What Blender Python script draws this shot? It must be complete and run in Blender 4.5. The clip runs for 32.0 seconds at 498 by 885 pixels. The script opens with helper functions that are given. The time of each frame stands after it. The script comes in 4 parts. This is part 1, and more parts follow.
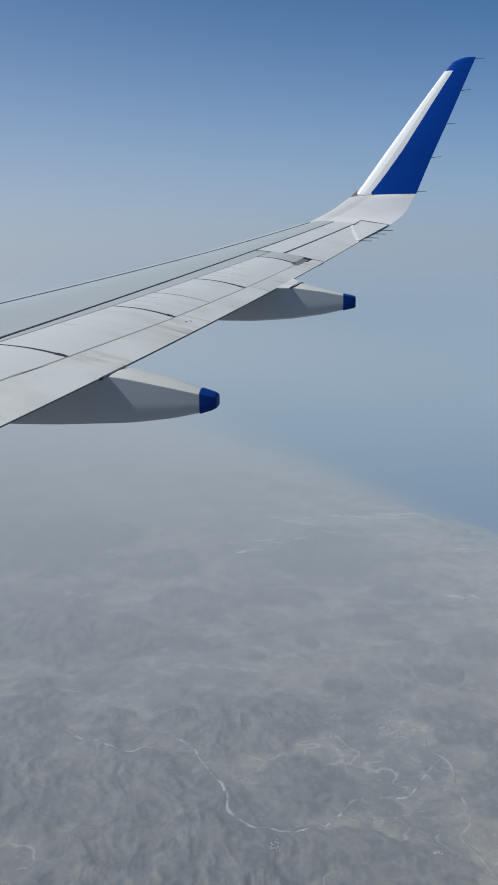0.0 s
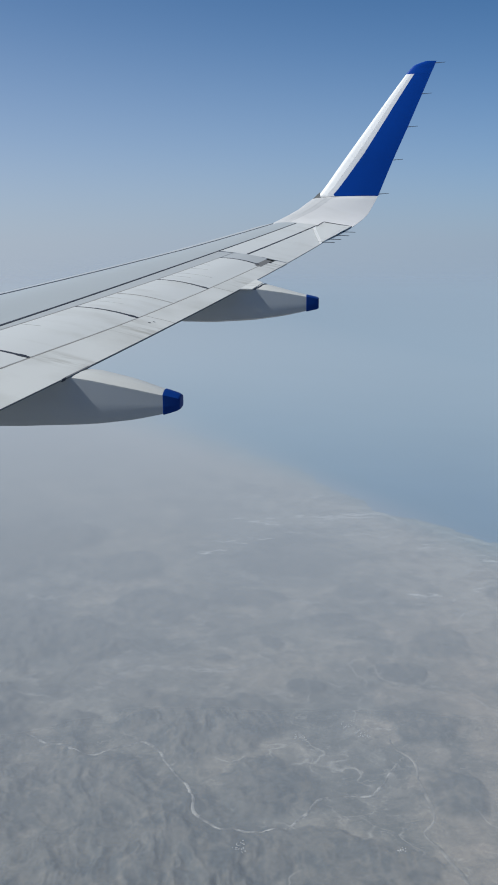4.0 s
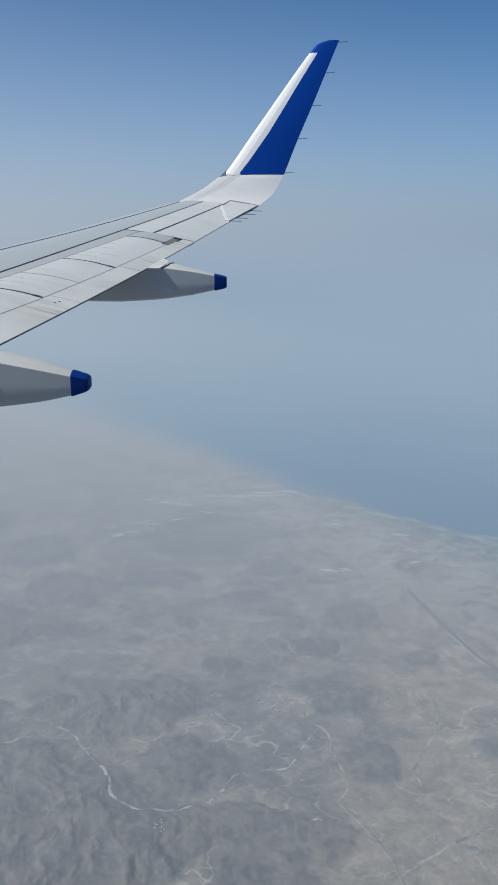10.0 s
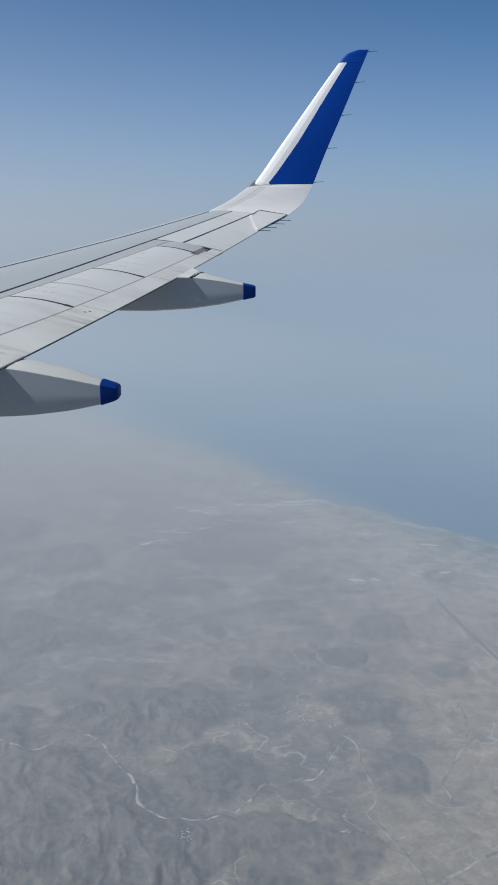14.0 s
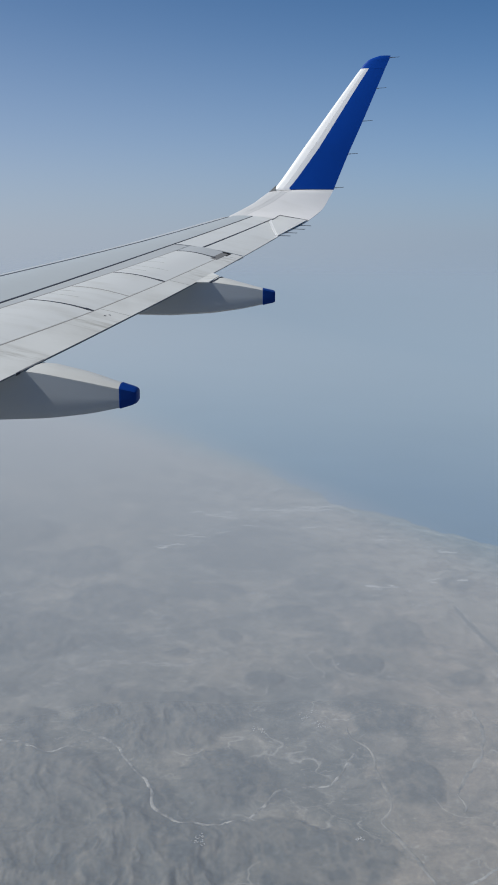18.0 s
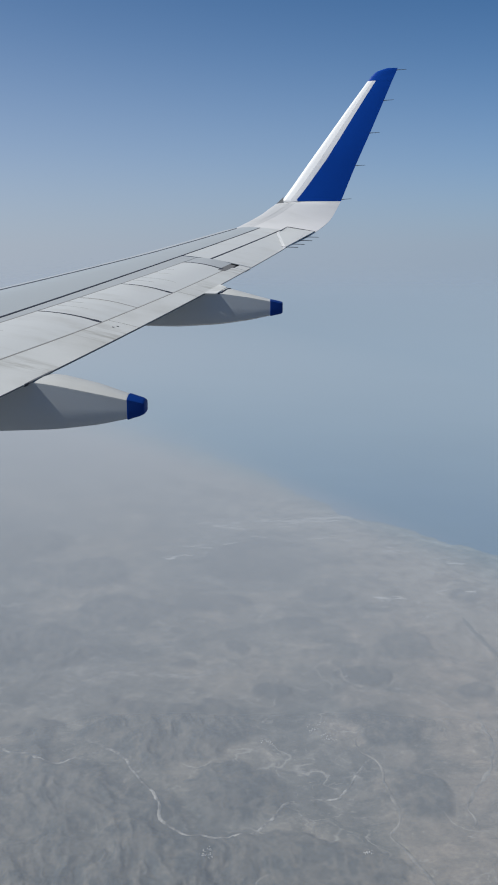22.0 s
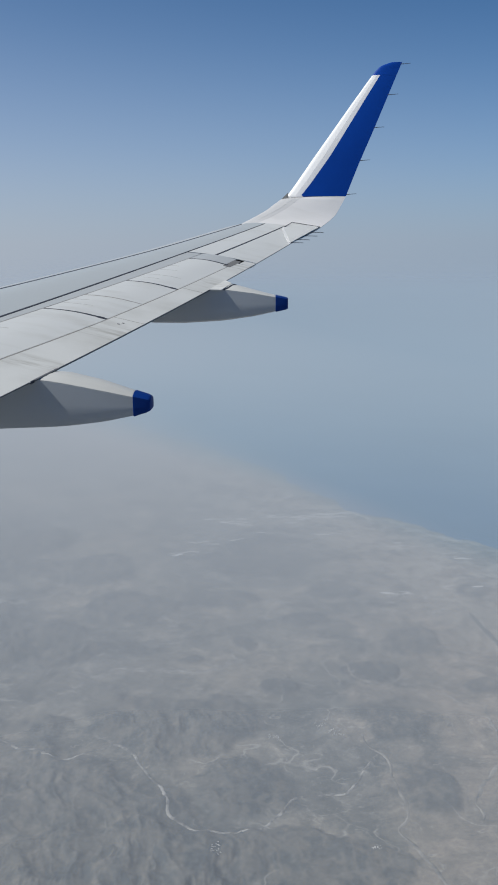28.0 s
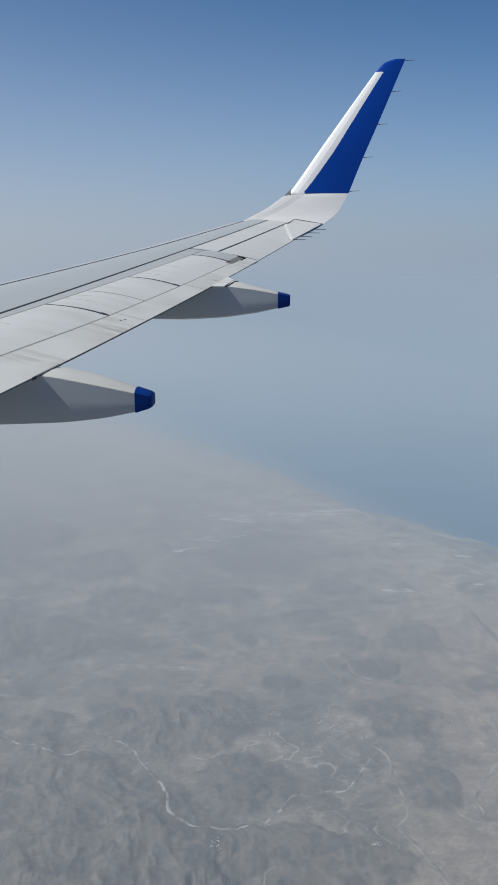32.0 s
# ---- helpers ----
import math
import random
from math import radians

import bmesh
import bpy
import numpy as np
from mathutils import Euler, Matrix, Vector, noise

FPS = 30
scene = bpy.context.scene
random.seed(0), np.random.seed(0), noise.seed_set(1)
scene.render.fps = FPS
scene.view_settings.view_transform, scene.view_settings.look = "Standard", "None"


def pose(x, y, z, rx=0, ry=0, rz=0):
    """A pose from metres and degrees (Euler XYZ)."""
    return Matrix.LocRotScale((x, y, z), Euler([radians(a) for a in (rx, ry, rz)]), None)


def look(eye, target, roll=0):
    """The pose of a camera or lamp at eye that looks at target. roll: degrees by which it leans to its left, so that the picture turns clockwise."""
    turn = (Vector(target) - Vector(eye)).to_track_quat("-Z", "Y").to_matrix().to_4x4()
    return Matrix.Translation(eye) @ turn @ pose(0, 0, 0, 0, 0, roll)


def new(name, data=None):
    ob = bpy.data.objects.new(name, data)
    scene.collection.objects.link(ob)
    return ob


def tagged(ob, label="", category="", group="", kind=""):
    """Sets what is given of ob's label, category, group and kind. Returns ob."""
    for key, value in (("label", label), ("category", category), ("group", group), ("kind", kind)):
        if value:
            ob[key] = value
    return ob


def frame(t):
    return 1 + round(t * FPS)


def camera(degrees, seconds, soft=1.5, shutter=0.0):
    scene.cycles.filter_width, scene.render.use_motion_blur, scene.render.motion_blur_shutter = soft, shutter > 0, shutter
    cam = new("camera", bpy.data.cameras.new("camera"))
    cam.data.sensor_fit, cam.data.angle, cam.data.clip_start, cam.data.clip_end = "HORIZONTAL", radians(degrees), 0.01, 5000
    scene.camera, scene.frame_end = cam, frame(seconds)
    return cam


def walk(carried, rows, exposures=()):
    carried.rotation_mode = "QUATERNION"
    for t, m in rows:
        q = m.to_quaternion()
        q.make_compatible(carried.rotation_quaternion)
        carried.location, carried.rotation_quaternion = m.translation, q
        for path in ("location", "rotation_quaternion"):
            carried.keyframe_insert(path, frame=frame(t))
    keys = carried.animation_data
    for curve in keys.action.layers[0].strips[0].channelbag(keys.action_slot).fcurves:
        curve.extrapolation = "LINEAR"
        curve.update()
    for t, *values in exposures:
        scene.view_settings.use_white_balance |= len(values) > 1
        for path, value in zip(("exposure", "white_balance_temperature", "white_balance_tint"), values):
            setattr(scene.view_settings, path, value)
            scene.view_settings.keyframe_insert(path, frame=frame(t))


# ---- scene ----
# Aircraft axes: x aft, y out along the wing, z up. The eye is at a cabin window behind the wing.
EYE = (9.698, 1.75, 1.668)
# seconds, yaw, pitch, roll in degrees
PATH = [
    (0, 6.80, -12.68, 0.67), (0.5, 6.76, -12.60, 0.60), (1, 6.84, -12.45, 0.63), (1.5, 6.35, -12.38, 0.56),
    (2, 5.62, -12.27, 0.47), (2.5, 5.58, -12.34, 0.41), (3, 5.56, -12.45, 0.38), (3.5, 4.95, -12.57, 0.17),
    (5.5, 3.50, -13.59, 1.01), (6, 2.67, -14.28, 0.90), (6.5, 0.60, -14.47, 0.25), (7, -0.43, -14.67, 0.07),
    (7.5, -0.71, -14.59, 0.03), (8, -1.03, -14.45, -0.09), (8.5, -1.05, -14.40, -0.18), (9, -1.20, -14.22, 0.02),
    (9.5, -1.29, -14.05, 0.12), (10, -1.27, -13.96, 0.09), (10.5, -1.25, -13.96, 0.15), (11, -1.17, -14.18, 0.15),
    (11.5, -0.84, -14.13, 0.25), (12, -0.66, -13.76, 0.17), (12.5, -0.37, -13.41, 0.28), (13, -0.17, -13.39, 0.34),
    (13.5, 0.22, -13.39, 0.33), (14, 0.53, -13.38, 0.36), (14.5, 1.10, -13.22, 0.35), (15, 1.37, -13.18, 0.28),
    (15.5, 1.51, -13.20, 0.39), (17.5, 1.76, -12.98, 0.02), (18, 1.78, -13.07, 0.04), (18.5, 1.82, -12.98, -0.04),
    (19, 1.88, -12.88, -0.01), (19.5, 2.10, -12.70, -0.18), (20, 2.26, -12.52, -0.14), (20.5, 2.33, -12.47, -0.05),
    (21, 2.28, -12.41, -0.06), (21.5, 2.22, -12.41, 0.03), (22, 2.25, -12.37, 0.17), (22.5, 2.19, -12.53, 0.13),
    (23, 2.17, -12.53, 0.10), (23.5, 2.21, -12.43, 0.15), (24, 2.24, -12.40, 0.14), (24.5, 2.30, -12.48, 0.24),
    (25, 2.29, -12.35, 0.23), (25.5, 2.28, -12.41, 0.13), (27.5, 2.46, -12.73, 0.54), (28, 2.56, -12.62, 0.57),
    (28.5, 2.62, -12.41, 0.58), (29, 2.63, -12.35, 0.60), (29.5, 2.64, -12.35, 0.70), (30, 2.71, -12.44, 0.46),
    (30.5, 2.78, -12.66, 0.55), (31, 2.72, -12.77, 0.37), (31.5, 2.61, -12.77, 0.35), (32, 2.71, -12.82, 0.36),
]
cam = camera(31.0, 32.0, soft=1.8)
# the picture brightens a little early on and turns slightly warmer later
EXPOSURES = [(0, -0.02, 6500, 8.5), (1, 0.01, 6500, 8.5), (2, 0.06, 6480, 8.5), (3, 0.04, 6480, 8.5), (6, 0.11, 6500, 8.5),
             (7, 0.04, 6500, 8.5), (8, 0.06, 6500, 8.5), (10, 0.05, 6500, 8.5), (12, 0.0, 6520, 9), (18, 0.0, 6620, 10),
             (25, 0.01, 6640, 10), (32, 0.01, 6700, 10)]
walk(cam, [(t, pose(*EYE, 90 + p, r, a)) for t, a, p, r in PATH], EXPOSURES)

# ---- light ----
SUN_ELEV, SUN_AZ = 48.5, 197.5          # azimuth: degrees from +x (aft) towards +y (outboard)
sun_way = Vector((math.cos(radians(SUN_ELEV)) * math.cos(radians(SUN_AZ)),
                  math.cos(radians(SUN_ELEV)) * math.sin(radians(SUN_AZ)), math.sin(radians(SUN_ELEV))))
sun = new("sun", bpy.data.lights.new("sun", "SUN"))
sun.data.energy, sun.data.angle, sun.data.color = 4.5, radians(0.6), (1.0, 0.985, 0.94)
sun.matrix_world = look((0, 0, 60), Vector((0, 0, 60)) - sun_way)

world = bpy.data.worlds.new("world")
scene.world = world
world.use_nodes = True
wt = world.node_tree
wt.nodes.clear()


sky = wt.nodes.new("ShaderNodeTexSky")
sky.sky_type, sky.sun_disc = "NISHITA", False
sky.sun_elevation, sky.sun_rotation = radians(SUN_ELEV), radians(90 - SUN_AZ)
sky.altitude, sky.air_density, sky.dust_density, sky.ozone_density = 5000, 1.0, 0.3, 1.0
SKY_STRENGTH = 0.10
coord = wt.nodes.new("ShaderNodeTexCoord")
split = wt.nodes.new("ShaderNodeSeparateXYZ")
wt.links.new(coord.outputs["Generated"], split.inputs[0])
# a belt of dry haze that thins with height above the horizon
belt = wt.nodes.new("ShaderNodeValToRGB")
belt.color_ramp.interpolation = "B_SPLINE"
belt.color_ramp.elements[0].position, belt.color_ramp.elements[0].color = 0.0, (1, 1, 1, 1)
belt.color_ramp.elements[1].position, belt.color_ramp.elements[1].color = 0.27, (0, 0, 0, 1)
el = belt.color_ramp.elements.new(0.08)
el.color = (0.54, 0.54, 0.54, 1)
el = belt.color_ramp.elements.new(0.17)
el.color = (0.15, 0.15, 0.15, 1)
# paler towards the sun's side
side = wt.nodes.new("ShaderNodeMapRange")
side.inputs["From Min"].default_value, side.inputs["From Max"].default_value = -0.45, 0.35
wt.links.new(split.outputs["X"], side.inputs["Value"])
lower = wt.nodes.new("ShaderNodeMapRange")
lower.inputs["To Min"].default_value, lower.inputs["To Max"].default_value = 0.72, 1.03
wt.links.new(side.outputs[0], lower.inputs["Value"])
rise = wt.nodes.new("ShaderNodeMath")
rise.operation = "MULTIPLY"
wt.links.new(split.outputs["Z"], rise.inputs[0])
wt.links.new(lower.outputs[0], rise.inputs[1])
wt.links.new(rise.outputs[0], belt.inputs[0])
tone = wt.nodes.new("ShaderNodeMix")
tone.data_type = "RGBA"
HAZE_SUNWARD, HAZE_AWAY = (3.98, 4.36, 5.20, 1), (2.73, 3.45, 4.60, 1)
tone.inputs["A"].default_value, tone.inputs["B"].default_value = HAZE_SUNWARD, HAZE_AWAY
wt.links.new(side.outputs[0], tone.inputs["Factor"])
mixed = wt.nodes.new("ShaderNodeMix")
mixed.data_type = "RGBA"
wt.links.new(belt.outputs[0], mixed.inputs["Factor"])
clear = wt.nodes.new("ShaderNodeMix")
clear.data_type, clear.blend_type = "RGBA", "MULTIPLY"
clear.inputs["Factor"].default_value = 1.0
tint = wt.nodes.new("ShaderNodeMix")
tint.data_type = "RGBA"
tint.inputs["A"].default_value, tint.inputs["B"].default_value = (0.485, 0.855, 1.07, 1), (0.325, 0.665, 0.885, 1)
wt.links.new(side.outputs[0], tint.inputs["Factor"])
wt.links.new(tint.outputs["Result"], clear.inputs["B"])
wt.links.new(sky.outputs[0], clear.inputs["A"])
wt.links.new(clear.outputs["Result"], mixed.inputs["A"])
wt.links.new(tone.outputs["Result"], mixed.inputs["B"])
back = wt.nodes.new("ShaderNodeBackground")
back.inputs["Strength"].default_value = SKY_STRENGTH
wt.links.new(mixed.outputs["Result"], back.inputs["Color"])
wout = wt.nodes.new("ShaderNodeOutputWorld")
wt.links.new(back.outputs[0], wout.inputs[0])

# ---- materials ----


class Mat:
    """A small builder of node materials."""

    def __init__(self, name):
        self.m = bpy.data.materials.new(name)
        self.m.use_nodes = True
        self.t = self.m.node_tree
        self.t.nodes.clear()
        self.out = self.t.nodes.new("ShaderNodeOutputMaterial")

    def put(self, kind, links=None, **values):
        n = self.t.nodes.new(kind)
        for k, val in values.items():
            n.inputs[k].default_value = val
        for k, src in (links or {}).items():
            self.t.links.new(src, n.inputs[k])
        return n

    def place(self, sx=1, sy=1, sz=1):
        g = self.put("ShaderNodeNewGeometry")
        m = self.put("ShaderNodeMapping", {"Vector": g.outputs["Position"]})
        m.inputs["Scale"].default_value = (sx, sy, sz)
        return m.outputs[0]

    def noise(self, vec, scale, detail=5.0, rough=0.55, distort=0.0):
        n = self.put("ShaderNodeTexNoise", {"Vector": vec}, Scale=scale, Detail=detail, Roughness=rough, Distortion=distort)
        return n.outputs["Fac"]

    def ramp(self, fac, stops, mode="LINEAR"):
        n = self.put("ShaderNodeValToRGB", {"Fac": fac})
        r = n.color_ramp
        r.interpolation = mode
        while len(r.elements) < len(stops):
            r.elements.new(0.5)
        for e, (p, c) in zip(r.elements, stops):
            e.position, e.color = p, (*c, 1) if len(c) == 3 else c
        return n.outputs["Color"]

    def mix(self, fac, a, b, mode="MIX"):
        n = self.t.nodes.new("ShaderNodeMix")
        n.data_type, n.blend_type = "RGBA", mode
        for key, src in (("Factor", fac), ("A", a), ("B", b)):
            if isinstance(src, (int, float)):
                n.inputs[key].default_value = src
            elif isinstance(src, tuple):
                n.inputs[key].default_value = (*src, 1)
            else:
                self.t.links.new(src, n.inputs[key])
        return n.outputs["Result"]

    def math(self, op, a, b=0.0):
        n = self.t.nodes.new("ShaderNodeMath")
        n.operation = op
        for i, src in enumerate((a, b)):
            if isinstance(src, (int, float)):
                n.inputs[i].default_value = src
            else:
                self.t.links.new(src, n.inputs[i])
        return n.outputs[0]

    def surface(self, color, rough=0.5, metal=0.0, bump=None, bump_d=0.01, bump_s=0.3, spec=0.5, coat=0.0):
        p = self.put("ShaderNodeBsdfPrincipled")
        for key, src in (("Base Color", color), ("Roughness", rough), ("Metallic", metal), ("Specular IOR Level", spec), ("Coat Weight", coat)):
            if isinstance(src, (int, float)):
                p.inputs[key].default_value = src
            elif isinstance(src, tuple):
                p.inputs[key].default_value = (*src, 1)
            else:
                self.t.links.new(src, p.inputs[key])
        if bump is not None:
            b = self.put("ShaderNodeBump", {"Height": bump}, Strength=bump_s, Distance=bump_d)
            self.t.links.new(b.outputs[0], p.inputs["Normal"])
        self.t.links.new(p.outputs[0], self.out.inputs[0])
        return self.m


def paint(name, base, dirt, rough=0.38, grime=0.5, spec=0.35):
    """Aircraft paint: streaks along the airflow, faint blotches, fine orange peel."""
    k = Mat(name)
    streak = k.noise(k.place(0.8, 4.0, 2.0), 1.6, 5, 0.55)
    blotch = k.noise(k.place(), 1.1, 5, 0.6)
    fine = k.noise(k.place(6, 30, 20), 4.0, 3)
    info = k.put("ShaderNodeObjectInfo").outputs["Random"]
    f = k.ramp(k.math("MULTIPLY", streak, blotch), [(0.27, (0, 0, 0)), (0.46, (1, 1, 1))])
    tint = k.mix(k.math("MULTIPLY", info, 0.10), base, tuple(c * 0.8 for c in base))
    col = k.mix(k.math("MULTIPLY", f, grime), tint, dirt)
    r = k.math("ADD", k.math("MULTIPLY", fine, 0.12), rough - 0.06)
    return k.surface(col, r, bump=blotch, bump_d=0.006, bump_s=0.12, spec=spec)


def flat(name, col, rough=0.5, spec=0.4, vary=0.25):
    k = Mat(name)
    n = k.noise(k.place(), 14.0, 4)
    c = k.mix(k.math("MULTIPLY", n, vary), col, tuple(x * 0.55 for x in col))
    return k.surface(c, rough, spec=spec)


M_WHITE = paint("white_wing_paint", (0.582, 0.596, 0.580), (0.40, 0.395, 0.355), 0.38, 0.45)
M_GREY = paint("grey_wing_paint", (0.412, 0.444, 0.450), (0.36, 0.386, 0.392), 0.42, 0.3)
M_STRIP = paint("pale_grey_paint", (0.43, 0.45, 0.45), (0.32, 0.33, 0.33), 0.4, 0.35)


def stained_paint(name, base, dirt, spots):
    """White flap paint with sooty smears where the fittings leak, at the span stations given."""
    k = Mat(name)
    g = k.put("ShaderNodeNewGeometry")
    y = k.put("ShaderNodeSeparateXYZ", {0: g.outputs["Position"]}).outputs["Y"]
    near = 0.0
    for at, reach in spots:
        n = k.put("ShaderNodeMapRange", {"Value": k.math("ABSOLUTE", k.math("SUBTRACT", y, at))})
        n.interpolation_type = "SMOOTHSTEP"
        for key, val in (("From Min", 0.0), ("From Max", reach), ("To Min", 1.0), ("To Max", 0.0)):
            n.inputs[key].default_value = val
        near = k.math("MAXIMUM", near, n.outputs[0])
    streak = k.noise(k.place(0.8, 5.0, 2.0), 2.6, 6, 0.62)
    wide = k.noise(k.place(0.8, 1.0, 1.0), 1.6, 5, 0.6)
    smear = k.ramp(streak, [(0.44, (0, 0, 0)), (0.64, (1, 1, 1))])
    faint = k.math("MULTIPLY", k.ramp(wide, [(0.45, (0, 0, 0)), (0.75, (1, 1, 1))]), 0.3)
    f = k.math("MAXIMUM", k.math("MULTIPLY", k.math("MULTIPLY", smear, near), 0.62), faint)
    return k.surface(k.mix(f, base, dirt), 0.4, bump=wide, bump_d=0.006, bump_s=0.12, spec=0.35)


# one fairing paint in two tones: darker for shaded sides, lighter for the sunlit top
M_FAIR = paint("fairing_paint_shaded", (0.375, 0.405, 0.43), (0.31, 0.32, 0.325), 0.4, 0.5)
M_FAIR_LIT = paint("fairing_paint_lit", (0.52, 0.528, 0.505), (0.40, 0.39, 0.36), 0.4, 0.4)
M_CAP = paint("navy_cap_paint", (0.002, 0.032, 0.19), (0.003, 0.028, 0.15), 0.6, 0.5, 0.1)
# winglet white darkened for the side of the nose turned from the sun
M_BAND_SHADE = paint("white_band_shaded", (0.70, 0.70, 0.70), (0.56, 0.555, 0.54), 0.3, 0.3)
# dark tone painted for the shade on rear edges and in the flap gap
M_SHADE = flat("edge_shade_paint", (0.13, 0.14, 0.15), 0.6)
M_FLAP = stained_paint("flap_paint", (0.582, 0.592, 0.570), (0.25, 0.24, 0.20), ((9.65, 0.6), (8.6, 0.25), (11.95, 0.4), (12.9, 0.3)))
# brighter white, sunlight put into the colour of the aileron's end
M_BRIGHT = flat("sunlit_white_paint", (0.74, 0.745, 0.735), 0.35, 0.4, 0.08)
# winglet white brightened for the sunlit nose
M_EDGE_LIT = paint("white_edge_lit", (0.80, 0.80, 0.79), (0.62, 0.61, 0.59), 0.25, 0.25)
M_FAINT = flat("faded_sealant", (0.44, 0.44, 0.43), 0.6)
M_LET = paint("winglet_white_paint", (0.62, 0.62, 0.615), (0.48, 0.475, 0.46), 0.32, 0.35)
# winglet white greyed for the shading in the root's curve
M_LETSHADE = paint("shaded_root_paint", (0.53, 0.535, 0.535), (0.42, 0.42, 0.41), 0.36, 0.4)
M_BLUE = paint("royal_blue_paint", (0.002, 0.046, 0.285), (0.003, 0.042, 0.235), 0.33, 0.5, 0.3)
M_SEAL = flat("dark_rubber_seal", (0.028, 0.034, 0.05), 0.7)
M_DARK = flat("dark_bay_metal", (0.04, 0.043, 0.052), 0.6)
# dark tone painted for the shade inside the flap bay
M_BAY = flat("bay_shadow_paint", (0.17, 0.17, 0.165), 0.6)
M_LINE = flat("grey_sealant", (0.30, 0.295, 0.28), 0.6)
M_ROD = flat("dark_rod", (0.07, 0.08, 0.10), 0.5)


# the shore runs along this straight line on the whole
SHORE = Vector((60, 1370))
SHORE_N = Vector((0.828, 0.561))


def ground_material():
    """Dry land: dusty plains with washes and field plots, darker scrub and bare rock on the hills, sand along the shore."""
    k = Mat("dry_hill_ground")
    pos = k.place(1, 1, 1)
    hills = k.put("ShaderNodeAttribute")
    hills.attribute_name = "hills"
    crest = k.put("ShaderNodeAttribute")
    crest.attribute_name = "crest"
    wav = k.put("ShaderNodeTexNoise", {"Vector": pos}, Scale=0.021, Detail=5.0)
    bent = k.put("ShaderNodeVectorMath", {0: wav.outputs["Color"]})
    bent.operation = "MULTIPLY_ADD"
    bent.inputs[1].default_value, bent.inputs[2].default_value = (46, 46, 0), (0, 0, 0)
    at = k.put("ShaderNodeVectorMath", {0: pos, 1: bent.outputs[0]})
    at.operation = "ADD"
    at = at.outputs[0]
    big = k.noise(pos, 0.0055, 4, 0.5, 0.4)
    mid = k.noise(at, 0.017, 5, 0.55)
    small = k.noise(at, 0.06, 5, 0.55)
    fine = k.noise(pos, 0.3, 4, 0.6)
    # dusty plain, browner in places
    col = k.ramp(big, [(0.36, (0.150, 0.156, 0.156)), (0.5, (0.186, 0.182, 0.170)), (0.64, (0.228, 0.212, 0.190))])
    col = k.mix(1.0, col, k.ramp(mid, [(0.34, (0.62, 0.66, 0.69)), (0.44, (0.86, 0.88, 0.89)), (0.56, (1.08, 1.07, 1.05)), (0.68, (1.36, 1.33, 1.28))]), "MULTIPLY")
    sp = k.put("ShaderNodeSeparateXYZ", {0: pos})
    brown = k.put("ShaderNodeMapRange", {"Value": k.math("ADD", sp.outputs["X"], k.math("MULTIPLY", k.math("SUBTRACT", mid, 0.5), 420.0))})
    brown.inputs["From Min"].default_value, brown.inputs["From Max"].default_value = 20, 190
    brown.interpolation_type = "SMOOTHSTEP"
    col = k.mix(k.math("MULTIPLY", brown.outputs[0], 0.6), col, (0.255, 0.222, 0.192))
    # field plots of different tillage
    plots = k.put("ShaderNodeTexVoronoi", {"Vector": at}, Scale=0.055)
    tilled = k.ramp(k.put("ShaderNodeSeparateColor", {0: plots.outputs["Color"]}).outputs[0], [(0.1, (0.86, 0.88, 0.88)), (0.9, (1.13, 1.11, 1.08))])
    col = k.mix(1.0, col, tilled, "MULTIPLY")
    col = k.mix(1.0, col, k.ramp(small, [(0.3, (0.70, 0.72, 0.74)), (0.46, (0.95, 0.95, 0.95)), (0.56, (1.08, 1.07, 1.06)), (0.7, (1.42, 1.38, 1.33))]), "MULTIPLY")
    # dry washes: pale wandering lines in two sizes
    for scale, width, gate, strength in ((0.0105, 0.0065, (0.44, 0.58), 0.6), (0.031, 0.012, (0.46, 0.62), 0.46), (0.07, 0.02, (0.50, 0.64), 0.36)):
        line = k.math("ABSOLUTE", k.math("SUBTRACT", k.noise(at, scale, 3, 0.5), 0.5))
        wash = k.ramp(line, [(0.0, (1, 1, 1)), (width * 0.5, (0.8, 0.8, 0.8)), (width, (0, 0, 0))])
        open_to = k.ramp(k.noise(pos, scale * 1.7, 4, 0.6), [(gate[0], (0, 0, 0)), (gate[1], (1, 1, 1))])
        wash = k.math("MULTIPLY", k.math("MULTIPLY", wash, open_to), strength)
        col = k.mix(wash, col, (0.42, 0.405, 0.375))
    # hills: scrub, with bare rock along crests and dust in the draws
    bush = k.ramp(k.noise(k.place(1.0, 0.55, 0.6), 0.12, 4, 0.55, 0.3), [(0.36, (0.042, 0.055, 0.066)), (0.5, (0.068, 0.081, 0.090)), (0.66, (0.146, 0.141, 0.128))])
    bush = k.mix(k.math("MULTIPLY", crest.outputs["Fac"], 0.5), bush, (0.185, 0.174, 0.155))
    col = k.mix(k.math("MULTIPLY", hills.outputs["Fac"], 0.86), col, bush)
    # pale sandy soil and salt behind the shore, in ragged streaks
    inland = k.math("ADD", k.math("MULTIPLY", k.math("SUBTRACT", sp.outputs["X"], SHORE.x), SHORE_N.x), k.math("MULTIPLY", k.math("SUBTRACT", sp.outputs["Y"], SHORE.y), SHORE_N.y))
    coast = k.put("ShaderNodeMapRange", {"Value": inland})
    coast.interpolation_type = "SMOOTHSTEP"
    coast.inputs["From Min"].default_value, coast.inputs["From Max"].default_value = -260, -30
    spots = k.ramp(k.math("ADD", k.math("MULTIPLY", small, 0.5), k.math("MULTIPLY", mid, 0.5)), [(0.44, (0, 0, 0)), (0.58, (1, 1, 1))])
